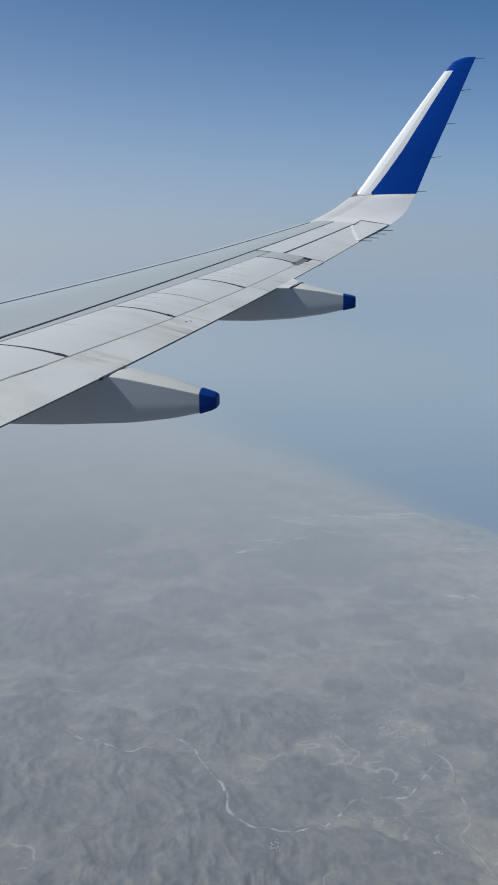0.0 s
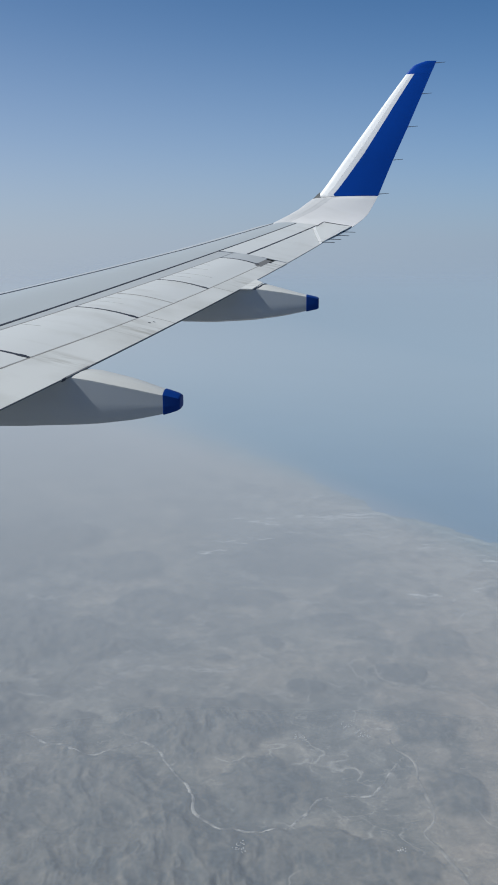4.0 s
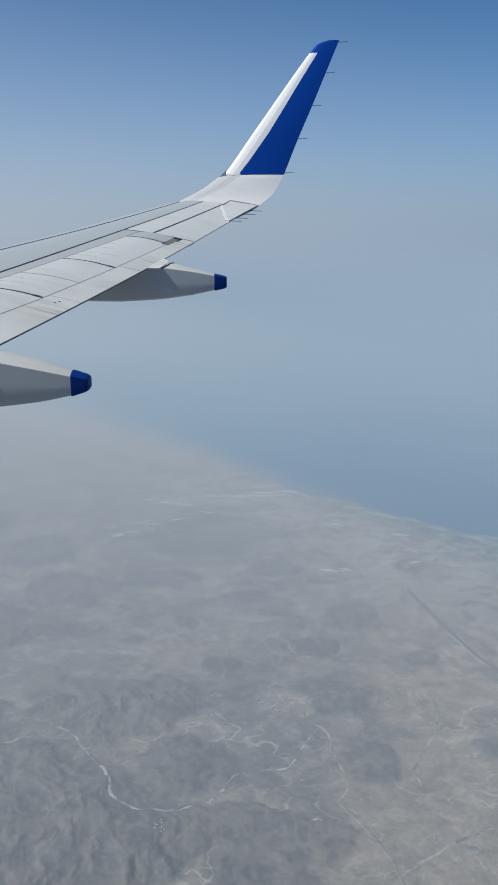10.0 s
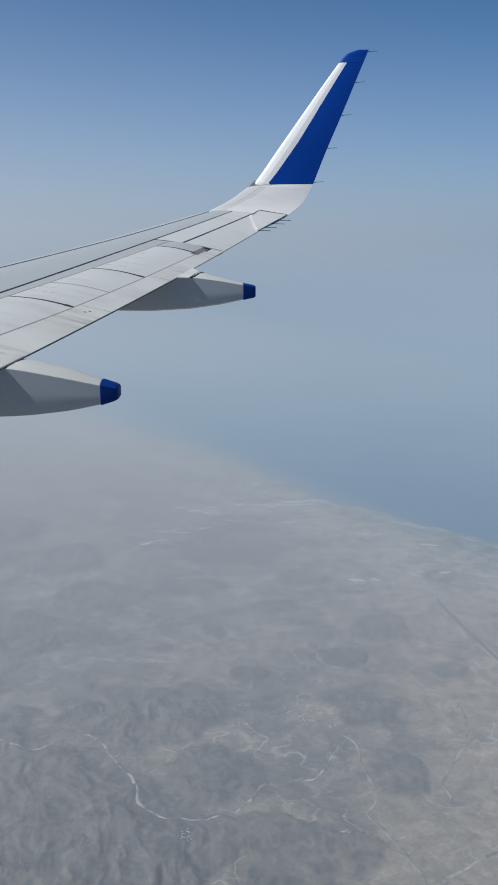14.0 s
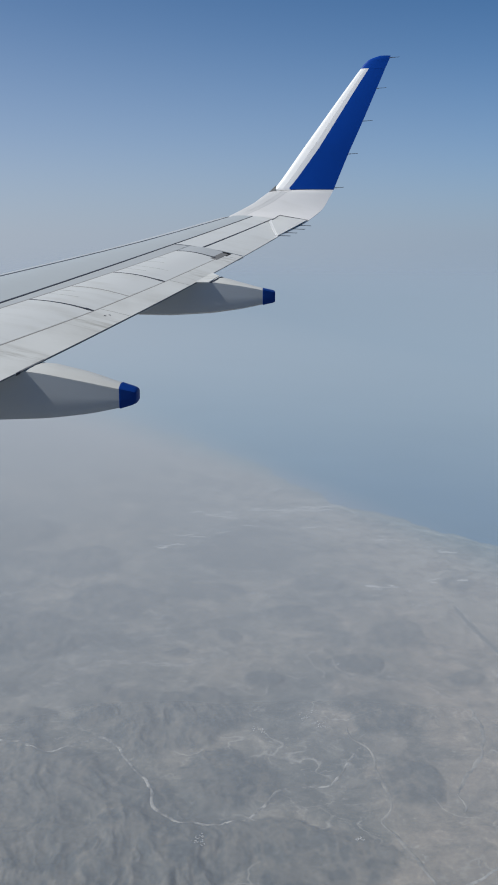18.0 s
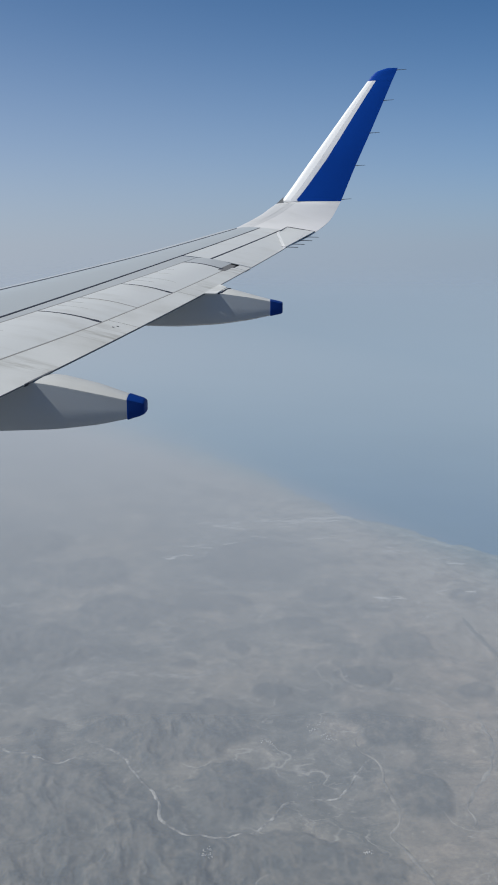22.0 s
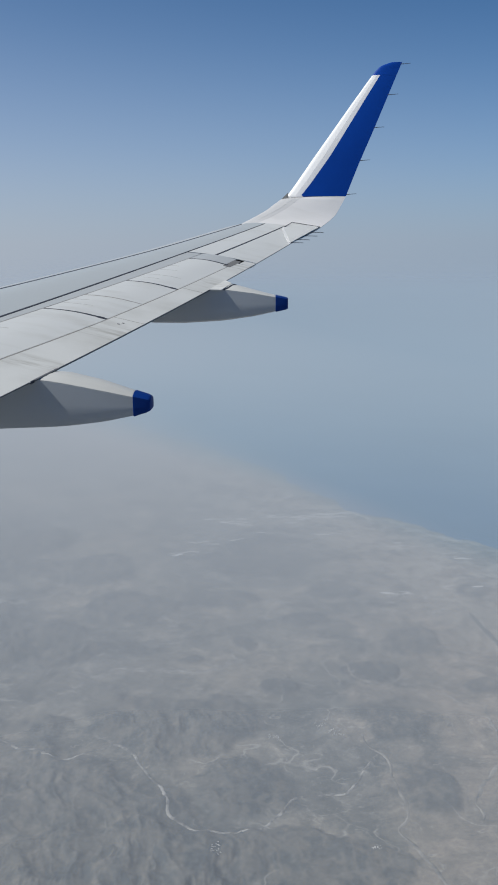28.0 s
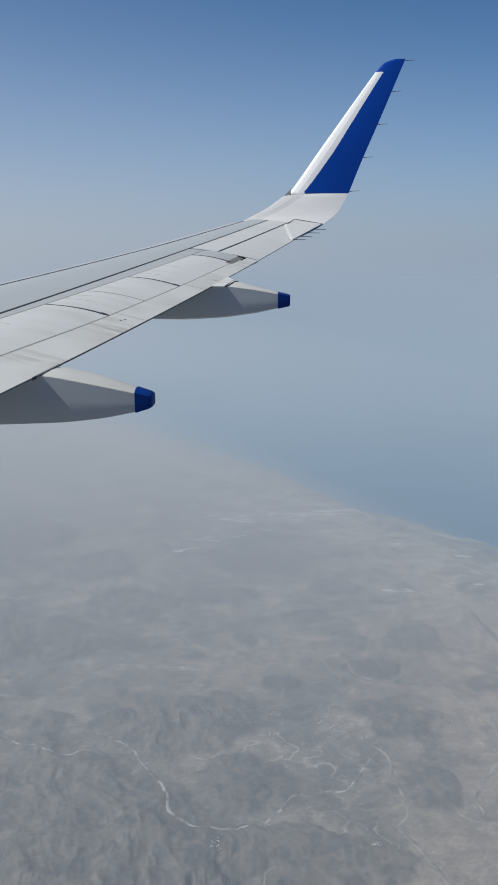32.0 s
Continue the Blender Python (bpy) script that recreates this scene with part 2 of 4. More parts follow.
    col = k.mix(k.math("MULTIPLY", spots, k.math("MULTIPLY", coast.outputs[0], 0.75)), col, (0.38, 0.365, 0.325))
    # scattered bare spots, thorn scrub and grain
    col = k.mix(1.0, col, k.ramp(fine, [(0.28, (0.82, 0.83, 0.85)), (0.45, (0.97, 0.97, 0.97)), (0.58, (1.04, 1.04, 1.03)), (0.72, (1.22, 1.20, 1.17))]), "MULTIPLY")
    return k.surface(col, 0.95, bump=fine, bump_d=1.0, bump_s=0.25, spec=0.1)


def sea_material():
    k = Mat("sea_water")
    pos = k.place()
    n = k.noise(pos, 0.004, 4)
    w = k.noise(pos, 0.5, 4)
    col = k.ramp(n, [(0.3, (0.05, 0.13, 0.26)), (0.7, (0.065, 0.155, 0.29))])
    return k.surface(col, 0.35, bump=w, bump_d=0.4, bump_s=0.25, spec=0.5)


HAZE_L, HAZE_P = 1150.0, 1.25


def haze_material():
    """Air haze painted on a sheet whose opacity grows with distance: dusty over land, thinner and bluer over the sea.
    """
    k = Mat("painted_haze")
    g = k.put("ShaderNodeNewGeometry")
    sp = k.put("ShaderNodeSeparateXYZ", {0: g.outputs["Position"]})
    x, y = sp.outputs["X"], sp.outputs["Y"]
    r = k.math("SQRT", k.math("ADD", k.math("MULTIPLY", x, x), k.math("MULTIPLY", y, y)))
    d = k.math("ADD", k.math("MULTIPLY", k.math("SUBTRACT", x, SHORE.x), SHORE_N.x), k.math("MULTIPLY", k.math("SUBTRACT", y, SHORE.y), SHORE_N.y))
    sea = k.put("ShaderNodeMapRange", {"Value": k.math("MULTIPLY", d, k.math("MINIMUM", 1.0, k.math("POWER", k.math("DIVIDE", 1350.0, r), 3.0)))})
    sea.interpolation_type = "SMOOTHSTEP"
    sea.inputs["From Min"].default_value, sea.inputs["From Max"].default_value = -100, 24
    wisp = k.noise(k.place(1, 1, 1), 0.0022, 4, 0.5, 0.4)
    # opacity set by distance from the middle stands in for the depth of air
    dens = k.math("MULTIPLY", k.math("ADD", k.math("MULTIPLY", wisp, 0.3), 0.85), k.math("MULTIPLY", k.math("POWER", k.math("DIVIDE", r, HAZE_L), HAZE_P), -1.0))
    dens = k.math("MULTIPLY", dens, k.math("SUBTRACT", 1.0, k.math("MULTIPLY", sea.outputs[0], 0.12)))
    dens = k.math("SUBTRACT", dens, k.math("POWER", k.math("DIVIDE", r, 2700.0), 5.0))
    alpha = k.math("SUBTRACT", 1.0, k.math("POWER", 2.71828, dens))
    # painted haze fades out at the rim, where the sky's own haze takes over
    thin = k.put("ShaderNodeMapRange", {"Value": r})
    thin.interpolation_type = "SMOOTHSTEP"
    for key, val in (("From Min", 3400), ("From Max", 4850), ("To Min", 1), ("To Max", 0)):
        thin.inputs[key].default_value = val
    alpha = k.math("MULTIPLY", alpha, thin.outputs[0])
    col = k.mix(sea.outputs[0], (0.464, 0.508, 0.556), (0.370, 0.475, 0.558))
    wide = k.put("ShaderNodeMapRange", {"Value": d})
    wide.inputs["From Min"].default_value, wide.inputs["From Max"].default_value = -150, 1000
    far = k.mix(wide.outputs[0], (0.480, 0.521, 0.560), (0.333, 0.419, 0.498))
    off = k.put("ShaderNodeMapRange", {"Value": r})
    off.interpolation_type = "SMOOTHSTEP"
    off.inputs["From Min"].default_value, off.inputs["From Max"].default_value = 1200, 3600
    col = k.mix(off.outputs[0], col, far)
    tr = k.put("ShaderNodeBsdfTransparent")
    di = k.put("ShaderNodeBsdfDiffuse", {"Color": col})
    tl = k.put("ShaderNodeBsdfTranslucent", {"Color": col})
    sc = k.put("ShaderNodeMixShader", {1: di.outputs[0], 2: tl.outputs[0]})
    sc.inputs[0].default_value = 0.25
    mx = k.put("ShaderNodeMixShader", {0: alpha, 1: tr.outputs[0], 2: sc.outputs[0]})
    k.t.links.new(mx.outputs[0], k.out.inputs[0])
    return k.m


M_GROUND, M_SEA, M_HAZE = ground_material(), sea_material(), haze_material()


def track(name, pale, dull, scale, share=0.62):
    """Dusty track, worn through to pale dust in stretches."""
    k = Mat(name)
    n = k.noise(k.place(), scale, 4, 0.6)
    col = k.ramp(n, [(share - 0.2, dull), (share, pale)])
    return k.surface(col, 0.95, spec=0.1)


M_ROAD = track("pale_track_dust", (0.40, 0.392, 0.368), (0.13, 0.132, 0.13), 0.09)
M_SAND = track("pale_sand", (0.31, 0.295, 0.268), (0.14, 0.138, 0.13), 0.04)
M_SALT = track("salt_crust", (0.62, 0.612, 0.59), (0.24, 0.238, 0.23), 0.14, 0.5)
M_WASH = track("wash_gravel", (0.35, 0.343, 0.322), (0.17, 0.17, 0.165), 0.1, 0.6)
M_CANAL = flat("canal_bank", (0.13, 0.135, 0.13), 0.9, 0.1)
M_HOUSE = flat("whitewashed_house", (0.60, 0.59, 0.565), 0.8, 0.2)

# ---- mesh helpers ----


def mesh_of(name, verts, faces, material, smooth=True, angle=35, weld=0.0):
    me = bpy.data.meshes.new(name)
    me.from_pydata([tuple(p) for p in verts], [], faces)
    me.validate()
    bm = bmesh.new()
    bm.from_mesh(me)
    if weld:
        bmesh.ops.remove_doubles(bm, verts=bm.verts, dist=weld)
    bmesh.ops.recalc_face_normals(bm, faces=bm.faces)
    bm.to_mesh(me)
    bm.free()
    if smooth:
        me.polygons.foreach_set("use_smooth", [True] * len(me.polygons))
        me.set_sharp_from_angle(angle=radians(angle))
    me.materials.append(material)
    return me


def part(name, me, parent, label=""):
    ob = new(name, me)
    ob.parent = parent
    if label:
        ob["label"] = label
    return ob


def slab(fn, us, vs, thick):
    """Verts and faces of a curved panel: fn(u, v) gives its outer face, thick its depth inwards."""
    nu, nv = len(us), len(vs)
    top = [[Vector(fn(u, v)) for v in vs] for u in us]
    low = []
    for i in range(nu):
        row = []
        for j in range(nv):
            a = top[min(i + 1, nu - 1)][j] - top[max(i - 1, 0)][j]
            b = top[i][min(j + 1, nv - 1)] - top[i][max(j - 1, 0)]
            n = a.cross(b).normalized()
            if n.z < 0:
                n = -n
            row.append(top[i][j] - n * thick)
        low.append(row)
    verts = [p for r in top for p in r] + [p for r in low for p in r]
    o = nu * nv
    faces = []
    for i in range(nu - 1):
        for j in range(nv - 1):
            q = [i * nv + j, (i + 1) * nv + j, (i + 1) * nv + j + 1, i * nv + j + 1]
            faces += [q, [o + w for w in reversed(q)]]
    rim = [i * nv for i in range(nu)] + [(nu - 1) * nv + j for j in range(1, nv)] + [i * nv + nv - 1 for i in range(nu - 2, -1, -1)] + [j for j in range(nv - 2, 0, -1)]
    for a, b in zip(rim, rim[1:] + rim[:1]):
        faces.append([a, b, o + b, o + a])
    return verts, faces


def loft(rings, closed=True):
    n = len(rings[0])
    verts = [p for r in rings for p in r]
    faces = [[i * n + j, i * n + (j + 1) % n, (i + 1) * n + (j + 1) % n, (i + 1) * n + j] for i in range(len(rings) - 1) for j in range(n)]
    if closed:
        faces += [list(range(n)), list(range((len(rings) - 1) * n, len(rings) * n))]
    return verts, faces


def steps(a, b, n):
    return [a + (b - a) * i / n for i in range(n + 1)]


# ---- the wing ----
def te_x(y):
    return 7.244 + 0.29257 * (y - 6.4) if y > 6.4 else 7.244 + 0.02 * (y - 6.4)


def le_x(y):
    return 0.52 * y


def te_z(y):
    return 0.089 * (y - 2) + 0.00301 * (y - 2) ** 2


CREST = 0.0766


def up(y, c):
    """Upper surface at span y and chord fraction c, counted from the trailing edge."""
    ch = te_x(y) - le_x(y)
    h = 1 - ((c - 0.6) / 0.6) ** 2 if c < 0.42 else 0.91 + 1.0 * (c - 0.42) - 7.0 * (c - 0.42) ** 2
    swell = 0.0085 * min(4.5, max(0, 13.5 - y)) * min(1, max(0, (c - 0.34) / 0.16))
    if y < 13.32 and 0.10 < c < 0.29:
        swell += 0.0135 * math.sin(math.pi * (c - 0.10) / 0.19)      # the spoilers arch a little
    return Vector((te_x(y) - c * ch, y, te_z(y) + CREST * min(ch, 3.4) * h + swell))


def down(y, c):
    ch = te_x(y) - le_x(y)
    return Vector((te_x(y) - c * ch, y, te_z(y) - 0.009 - 0.03 * ch * math.sin(math.pi * min(1, c) ** 1.1) - CREST * min(ch, 3.4) * 0.9 * c ** 2.6))


wing = tagged(new("aircraft_wing"), "white and grey airliner wing with upswept blue winglet", "aircraft wing")


def panel(name, y0, y1, c0, c1, mat, label="", thick=0.022, ny=None, nc=6, lift=0.0, parent=None):
    """A skin panel; c0 and c1 are numbers or functions of y, y0 and y1 numbers or pairs (at c0, at c1)."""
    f0 = c0 if callable(c0) else (lambda y: c0)
    f1 = c1 if callable(c1) else (lambda y: c1)
    ya, yb = (y0 if isinstance(y0, tuple) else (y0, y0)), (y1 if isinstance(y1, tuple) else (y1, y1))

    def fn(u, w):
        a, b = ya[0] + (ya[1] - ya[0]) * w, yb[0] + (yb[1] - yb[0]) * w
        y = a + (b - a) * u
        return up(y, f0(y) + (f1(y) - f0(y)) * w) + Vector((0, 0, lift))
    ny = ny or max(3, int(abs(yb[0] - ya[0]) * 3))
    return part(name, mesh_of(name, *slab(fn, steps(0, 1, ny), steps(0, 1, nc), thick), mat), parent or wing, label)


def joint(y):
    return 0.33 + 0.0095 * (y - 8.8) - 0.0036 * max(0, 13.5 - max(y, 8.5))


# inner structure, seen only through the joints, and the lower skin
bays = []
for y in steps(1.5, 15.6, 40):
    bays.append([up(y, c) - Vector((0, 0, 0.03 * min(1, c * 12))) for c in steps(0.02, 0.97, 16)] + [down(y, c) + Vector((0, 0, 0.003)) for c in steps(0.96, 0.03, 12)])
part("wing_box", mesh_of("wing_box", *loft(bays), M_DARK), wing, "dark inner structure")
skins = []
for y in steps(1.5, 15.75, 40):
    skins.append([down(y, c) for c in steps(0.0, 1.0, 20)] + [down(y, c) + Vector((0, 0, 0.005)) for c in steps(1.0, 0.0, 20)])
part("lower_skin", mesh_of("lower_skin", *loft(skins), M_FAIR), wing, "pale grey lower skin")
panel("upper_skin", 1.5, 15.9, lambda y: joint(y) + 0.005, 0.577, M_GREY, "grey upper skin", ny=48, nc=10)
panel("slat_seal", 1.5, 15.8, 0.578, 0.606, M_SEAL, "dark line behind the slats", ny=48, nc=1)
for a, b in ((1.5, 6.4), (6.42, 9.5), (9.52, 12.6), (12.62, 15.9)):
    panel("slat", a, b, 0.607, 1.0, M_STRIP, "retracted grey leading-edge slat", ny=14, nc=12)
panel("seal_strip", 1.5, 15.85, lambda y: joint(y) - 0.004, lambda y: joint(y) + 0.004, M_SEAL, "black rubber seal along the rear spar", ny=48, nc=1, lift=0.003)
panel("rear_spar_panel", 1.5, 13.30, 0.293, lambda y: joint(y) - 0.005, M_STRIP, "pale lilac grey strip", ny=40, nc=2)

SPOILERS = [(1.6, 3.98), (4.0, 5.48), (5.5, 6.99), (7.01, 8.50), (8.52, 10.03), (10.05, 11.48), (11.50, 12.94)]


def flap_line(y):
    """Chord fraction of the joint between spoilers and flap; it steps where the inner vane begins."""
    return float(np.interp(y, [1.5, 8.08, 8.09, 9.9, 11.4, 13.1], [0.131, 0.1255, 0.120, 0.0965, 0.086, 0.080]))


for a, b in SPOILERS:
    panel("spoiler", a, b, lambda y: flap_line(y) + 0.003, 0.288, M_WHITE, "closed white spoiler panel", ny=8, nc=6)
    panel("spoiler_seal", (b - 0.014, b + 0.002), (b + 0.022, b + 0.018), lambda y: flap_line(y) + 0.003, 0.288, M_SEAL, "dark gap seal", ny=1, nc=6, lift=0.0015, thick=0.004)
    panel("hinge_fitting", b - 0.018, b + 0.026, lambda y: flap_line(y) + 0.012, lambda y: flap_line(y) + 0.028, M_SEAL, "small dark hinge fitting", ny=1, nc=1, lift=0.003, thick=0.006)
panel("panel_line", 10.70, 10.716, lambda y: flap_line(y) + 0.004, 0.286, M_LINE, ny=1, nc=6, lift=0.0015, thick=0.003)
for at, reach in ((9.27, 0.235), (10.32, 0.19), (10.50, 0.235), (11.72, 0.20), (11.90, 0.14), (12.20, 0.21), (12.45, 0.245)):
    panel("panel_line", at, at + 0.006, lambda y: reach, 0.286, M_FAINT, ny=1, nc=4, lift=0.0012, thick=0.003)
panel("hinge_line", 1.6, 12.96, 0.2882, 0.2928, M_LINE, "grey line along the spoiler hinges", ny=44, nc=1, lift=-0.0015, thick=0.006)
panel("flap", 1.6, 13.12, 0.0, lambda y: flap_line(y) - 0.002, M_FLAP, "white flap with dirty streaks", ny=44, nc=4, thick=0.008)
panel("flap_joint", 1.6, 12.94, lambda y: flap_line(y) - 0.0015, lambda y: flap_line(y) + 0.0025, M_LINE, "grey joint line", ny=44, nc=1, lift=-0.001)
# outer end of the flap; its open bay is a panel painted shadow-dark
panel("end_panel", 12.97, 13.30, 0.105, 0.288, M_STRIP, "grey fixed panel", ny=2, nc=4)
panel("flap_bay", 12.86, 13.24, 0.070, 0.104, M_BAY, "open flap bay, its shade painted as a dark panel", ny=2, nc=2, lift=0.002, thick=0.01)
panel("end_lip", 13.13, 13.31, 0.0, 0.060, M_FLAP, ny=2, nc=2)
panel("outer_panel", 13.34, 15.9, 0.229, lambda y: joint(y) - 0.005, M_WHITE, "white outer panel", ny=10, nc=3)
panel("hinge_seal", 13.34, 15.78, 0.217, 0.2275, M_SEAL, "black hinge line", ny=10, nc=1, lift=0.002)
panel("aileron", 13.34, (14.735, 15.655), 0.0, 0.215, M_WHITE, "white aileron", ny=8, nc=6, thick=0.01)
panel("aileron_end", (14.74, 15.66), (15.00, 15.80), 0.0, 0.212, M_BRIGHT, "white aileron end rib painted bright as if sunlit", ny=2, nc=6, thick=0.016, lift=0.005)


def corners(name, a0, a1, b0, b1, mat, label="", thick=0.012, n=5):
    a0, a1, b0, b1 = (Vector(p) for p in (a0, a1, b0, b1))
    return part(name, mesh_of(name, *slab(lambda u, w: a0.lerp(b0, u).lerp(a1.lerp(b1, u), w), steps(0, 1, n), steps(0, 1, n), thick), mat), wing, label)


corners("tip_panel", (9.60, 15.70, 1.869), (9.70, 14.80, 1.648), (9.74, 16.11, 1.944), (10.15, 16.22, 1.882), M_WHITE, "white fixed tip panel")
corners("tip_seal", (9.61, 15.75, 1.884), (9.725, 16.13, 1.956), (9.622, 15.745, 1.883), (9.737, 16.12, 1.954), M_SEAL, "black joint line", 0.004)
corners("tip_seal", (9.735, 16.13, 1.956), (10.17, 16.25, 1.884), (9.74, 16.10, 1.950), (10.165, 16.22, 1.879), M_SEAL, "black joint line", 0.004)

# blunt rear edges, their shade put into a dark colour
def rear_edge(y0, y1, tall):
    rings = []
    for y in steps(y0, y1, max(2, int((y1 - y0) * 3))):
        p = up(y, 0)
        rings.append([p + Vector((dx, 0, dz)) for dx, dz in ((-0.004, 0.0005), (0.004, 0.0005), (0.004, -tall), (-0.004, -tall))])
    part("rear_edge", mesh_of("rear_edge", *loft(rings), M_SHADE, smooth=False), wing, "blunt rear edge with its shade painted dark")


rear_edge(1.6, 8.22, 0.009)
rear_edge(8.62, 11.88, 0.012)
rear_edge(12.2, 13.30, 0.007)
rear_edge(13.34, 14.72, 0.006)
panel("flap_gap", 8.285, 8.62, -0.0035, 0.0005, M_SHADE, "dark gap over the fairing", ny=4, nc=1, lift=0.004, thick=0.012)
panel("flap_notch", 8.24, 8.285, -0.002, 0.001, M_SEAL, "dark gap at the flap edge", ny=2, nc=1, lift=0.001, thick=0.02)
for at in (10.13, 11.57):
    panel("panel_line", at, at + 0.006, 0.001, lambda y: flap_line(y) - 0.004, M_LINE, ny=1, nc=4, lift=0.0012, thick=0.003)

# ---- the winglet ----
# heel to tip: trailing and leading edge
LET = [((9.71, 14.83, 1.640), (8.05, 15.45, 1.575)), ((9.95, 15.55, 1.745), (8.42, 15.95, 1.715)), ((10.17, 16.24, 1.866), (8.85, 16.28, 1.896)),
       ((10.405, 16.75, 2.045), (9.27, 16.56, 2.12)), ((10.53, 17.0, 2.227), (9.48, 16.82, 2.275)), ((10.614, 17.12, 2.375), (9.672, 17.02, 2.345))]
BLADE = [((10.614, 17.12, 2.375), (9.645, 17.04, 2.352)), ((10.84, 17.29, 2.92), (10.03, 17.22, 2.92)), ((11.084, 17.45, 3.464), (10.42, 17.42, 3.464)),
         ((11.29, 17.58, 3.94), (10.765, 17.57, 3.94)), ((11.46, 17.68, 4.335), (11.06, 17.68, 4.335)), ((11.505, 17.71, 4.435), (11.125, 17.70, 4.412)),
         ((11.53, 17.725, 4.495), (11.20, 17.715, 4.478)), ((11.551, 17.738, 4.543), (11.36, 17.735, 4.536))]


def along(rows, s):
    """Leading and trailing edge at s, from 0 to 1, smoothed over the stations."""
    f = s * (len(rows) - 1)
    i = min(int(f), len(rows) - 2)
    f -= i
    res = []
    for k in (0, 1):
        p = [Vector(rows[min(max(i + o, 0), len(rows) - 1)][k]) for o in (-1, 0, 1, 2)]
        res.append(0.5 * (2 * p[1] + (p[2] - p[0]) * f + (2 * p[0] - 5 * p[1] + 4 * p[2] - p[3]) * f * f + (3 * p[1] - p[0] - 3 * p[2] + p[3]) * f ** 3))
    return res


def foil(c):
    return 5 * (0.2969 * math.sqrt(c) - 0.126 * c - 0.3516 * c * c + 0.2843 * c ** 3 - 0.1015 * c ** 4)


def blade(rows, s, c, sign, fat=0.09, plus=0.0):
    """A point of the winglet: c from the leading edge; sign 1 inboard, -1 outboard."""
    te, le = along(rows, s)
    if rows is LET and s > 0.78:
        # the root's nose ends in a small lip below the notch
        le = le + Vector((-0.016, 0, 0.014)) * math.exp(-((s - 0.87) / 0.045) ** 2) + Vector((0.012, 0, -0.022)) * math.exp(-((s - 0.965) / 0.03) ** 2)
    if rows is BLADE:
        le = le + Vector((0.03, 0, 0.0)) * math.exp(-(s / 0.006) ** 2) - Vector((0.04, 0, 0)) * min(1, s / 0.014) * math.exp(-s / 0.05)
    te2, le2 = along(rows, min(1, s + 0.02))
    te1, le1 = along(rows, max(0, s - 0.02))
    chord = te - le
    rise = ((te2 + le2) - (te1 + le1)).normalized()
    n = chord.cross(rise).normalized()
    if n.z < 0 or (n.y > 0 and abs(n.z) < 0.5):
        n = -n
    if rows is LET:
        # turn towards the blade's own normal at the top of the root
        n = n.lerp(Vector((0.03, -0.955, 0.295)), s ** 3).normalized()
    return le + chord * c + n * sign * (foil(c) * fat * chord.length + 0.003 + plus)


def blade_part(name, rows, s0, s1, cs, mat, parent, label="", ns=12, fat=0.13, plus=0.0):
    rings = []
    close = [s0 + (s1 - s0) * q / ns for q in (0.12, 0.25, 0.4, 0.6)] if rows is BLADE else []
    for s in sorted(steps(s0, s1, ns) + close):
        cc = [c(s) if callable(c) else c for c in cs]
        w = fat(s) if callable(fat) else fat
        rings.append([blade(rows, s, c, -1, w, plus) for c in cc] + [blade(rows, s, c, 1, w, plus) for c in reversed(cc)])
    return part(name, mesh_of(name, *loft(rings), mat, angle=50), parent, label)


def front(s):
    return 0.33 - 0.09 * max(0, 1 - s * 5.8)


FULL = [0, 0.01, 0.03, 0.07, 0.14, 0.25, 0.4, 0.6, 0.8, 1.0]
winglet = blade_part("winglet", LET, 0.0, 1.0, FULL, M_LET, wing, "white upswept winglet root", ns=30, fat=lambda s: 0.07 + 0.06 * s ** 3)
# the root's front zone has its shading painted on as greyer strips
blade_part("root_leading_edge", LET, 0.42, 0.998, [0, 0.01, 0.03, 0.07, lambda s: 0.5 * (0.06 + 0.18 * s), lambda s: 0.06 + 0.18 * s], M_LETSHADE, winglet, "white root leading edge painted duller as if shaded", ns=26, fat=lambda s: 0.07 + 0.06 * s ** 3, plus=0.0012)
blade_part("root_band", LET, 0.36, 0.96, [lambda s: 0.065 + 0.18 * s, lambda s: 0.105 + 0.18 * s, lambda s: 0.15 + 0.18 * s], M_LETSHADE, winglet, "band of shade painted along the winglet root", ns=26, fat=lambda s: 0.07 + 0.06 * s ** 3, plus=0.0008)
# light and shade round the nose, painted as two strips of white
blade_part("leading_edge", BLADE, 0.0, 0.566, [0, 0.01, 0.03, 0.07, lambda s: 0.30 * front(s), lambda s: 0.6 * front(s)], M_EDGE_LIT, winglet, "glossy white leading edge painted brighter as if sunlit", ns=20)
blade_part("white_band", BLADE, 0.0, 0.566, [lambda s: 0.603 * front(s), lambda s: 0.8 * front(s), front], M_BAND_SHADE, winglet, "white band painted duller as if shaded, behind the leading edge", ns=20)
blade_part("blue_skin", BLADE, 0.002, 0.566, [front, 0.5, 0.7, 0.85, 1.0], M_BLUE, winglet, "royal blue winglet skin", ns=20)
blade_part("tip_cap", BLADE, 0.567, 1.0, FULL, M_BLUE, winglet, "royal blue raked tip", ns=10)


def rod(name, a, b, r, mat, parent, label=""):
    a, b = Vector(a), Vector(b)
    d = (b - a).normalized()
    e = d.cross(Vector((0, 0, 1))).normalized()
    g = d.cross(e)
    rings = [[p + (e * math.cos(q) + g * math.sin(q)) * w for q in steps(0, 2 * math.pi * 7 / 8, 7)] for p, w in ((a, r), (a.lerp(b, 0.4), r), (a.lerp(b, 0.42), r * 0.7), (b, r * 0.6))]
    return part(name, mesh_of(name, *loft(rings), mat), parent, label)


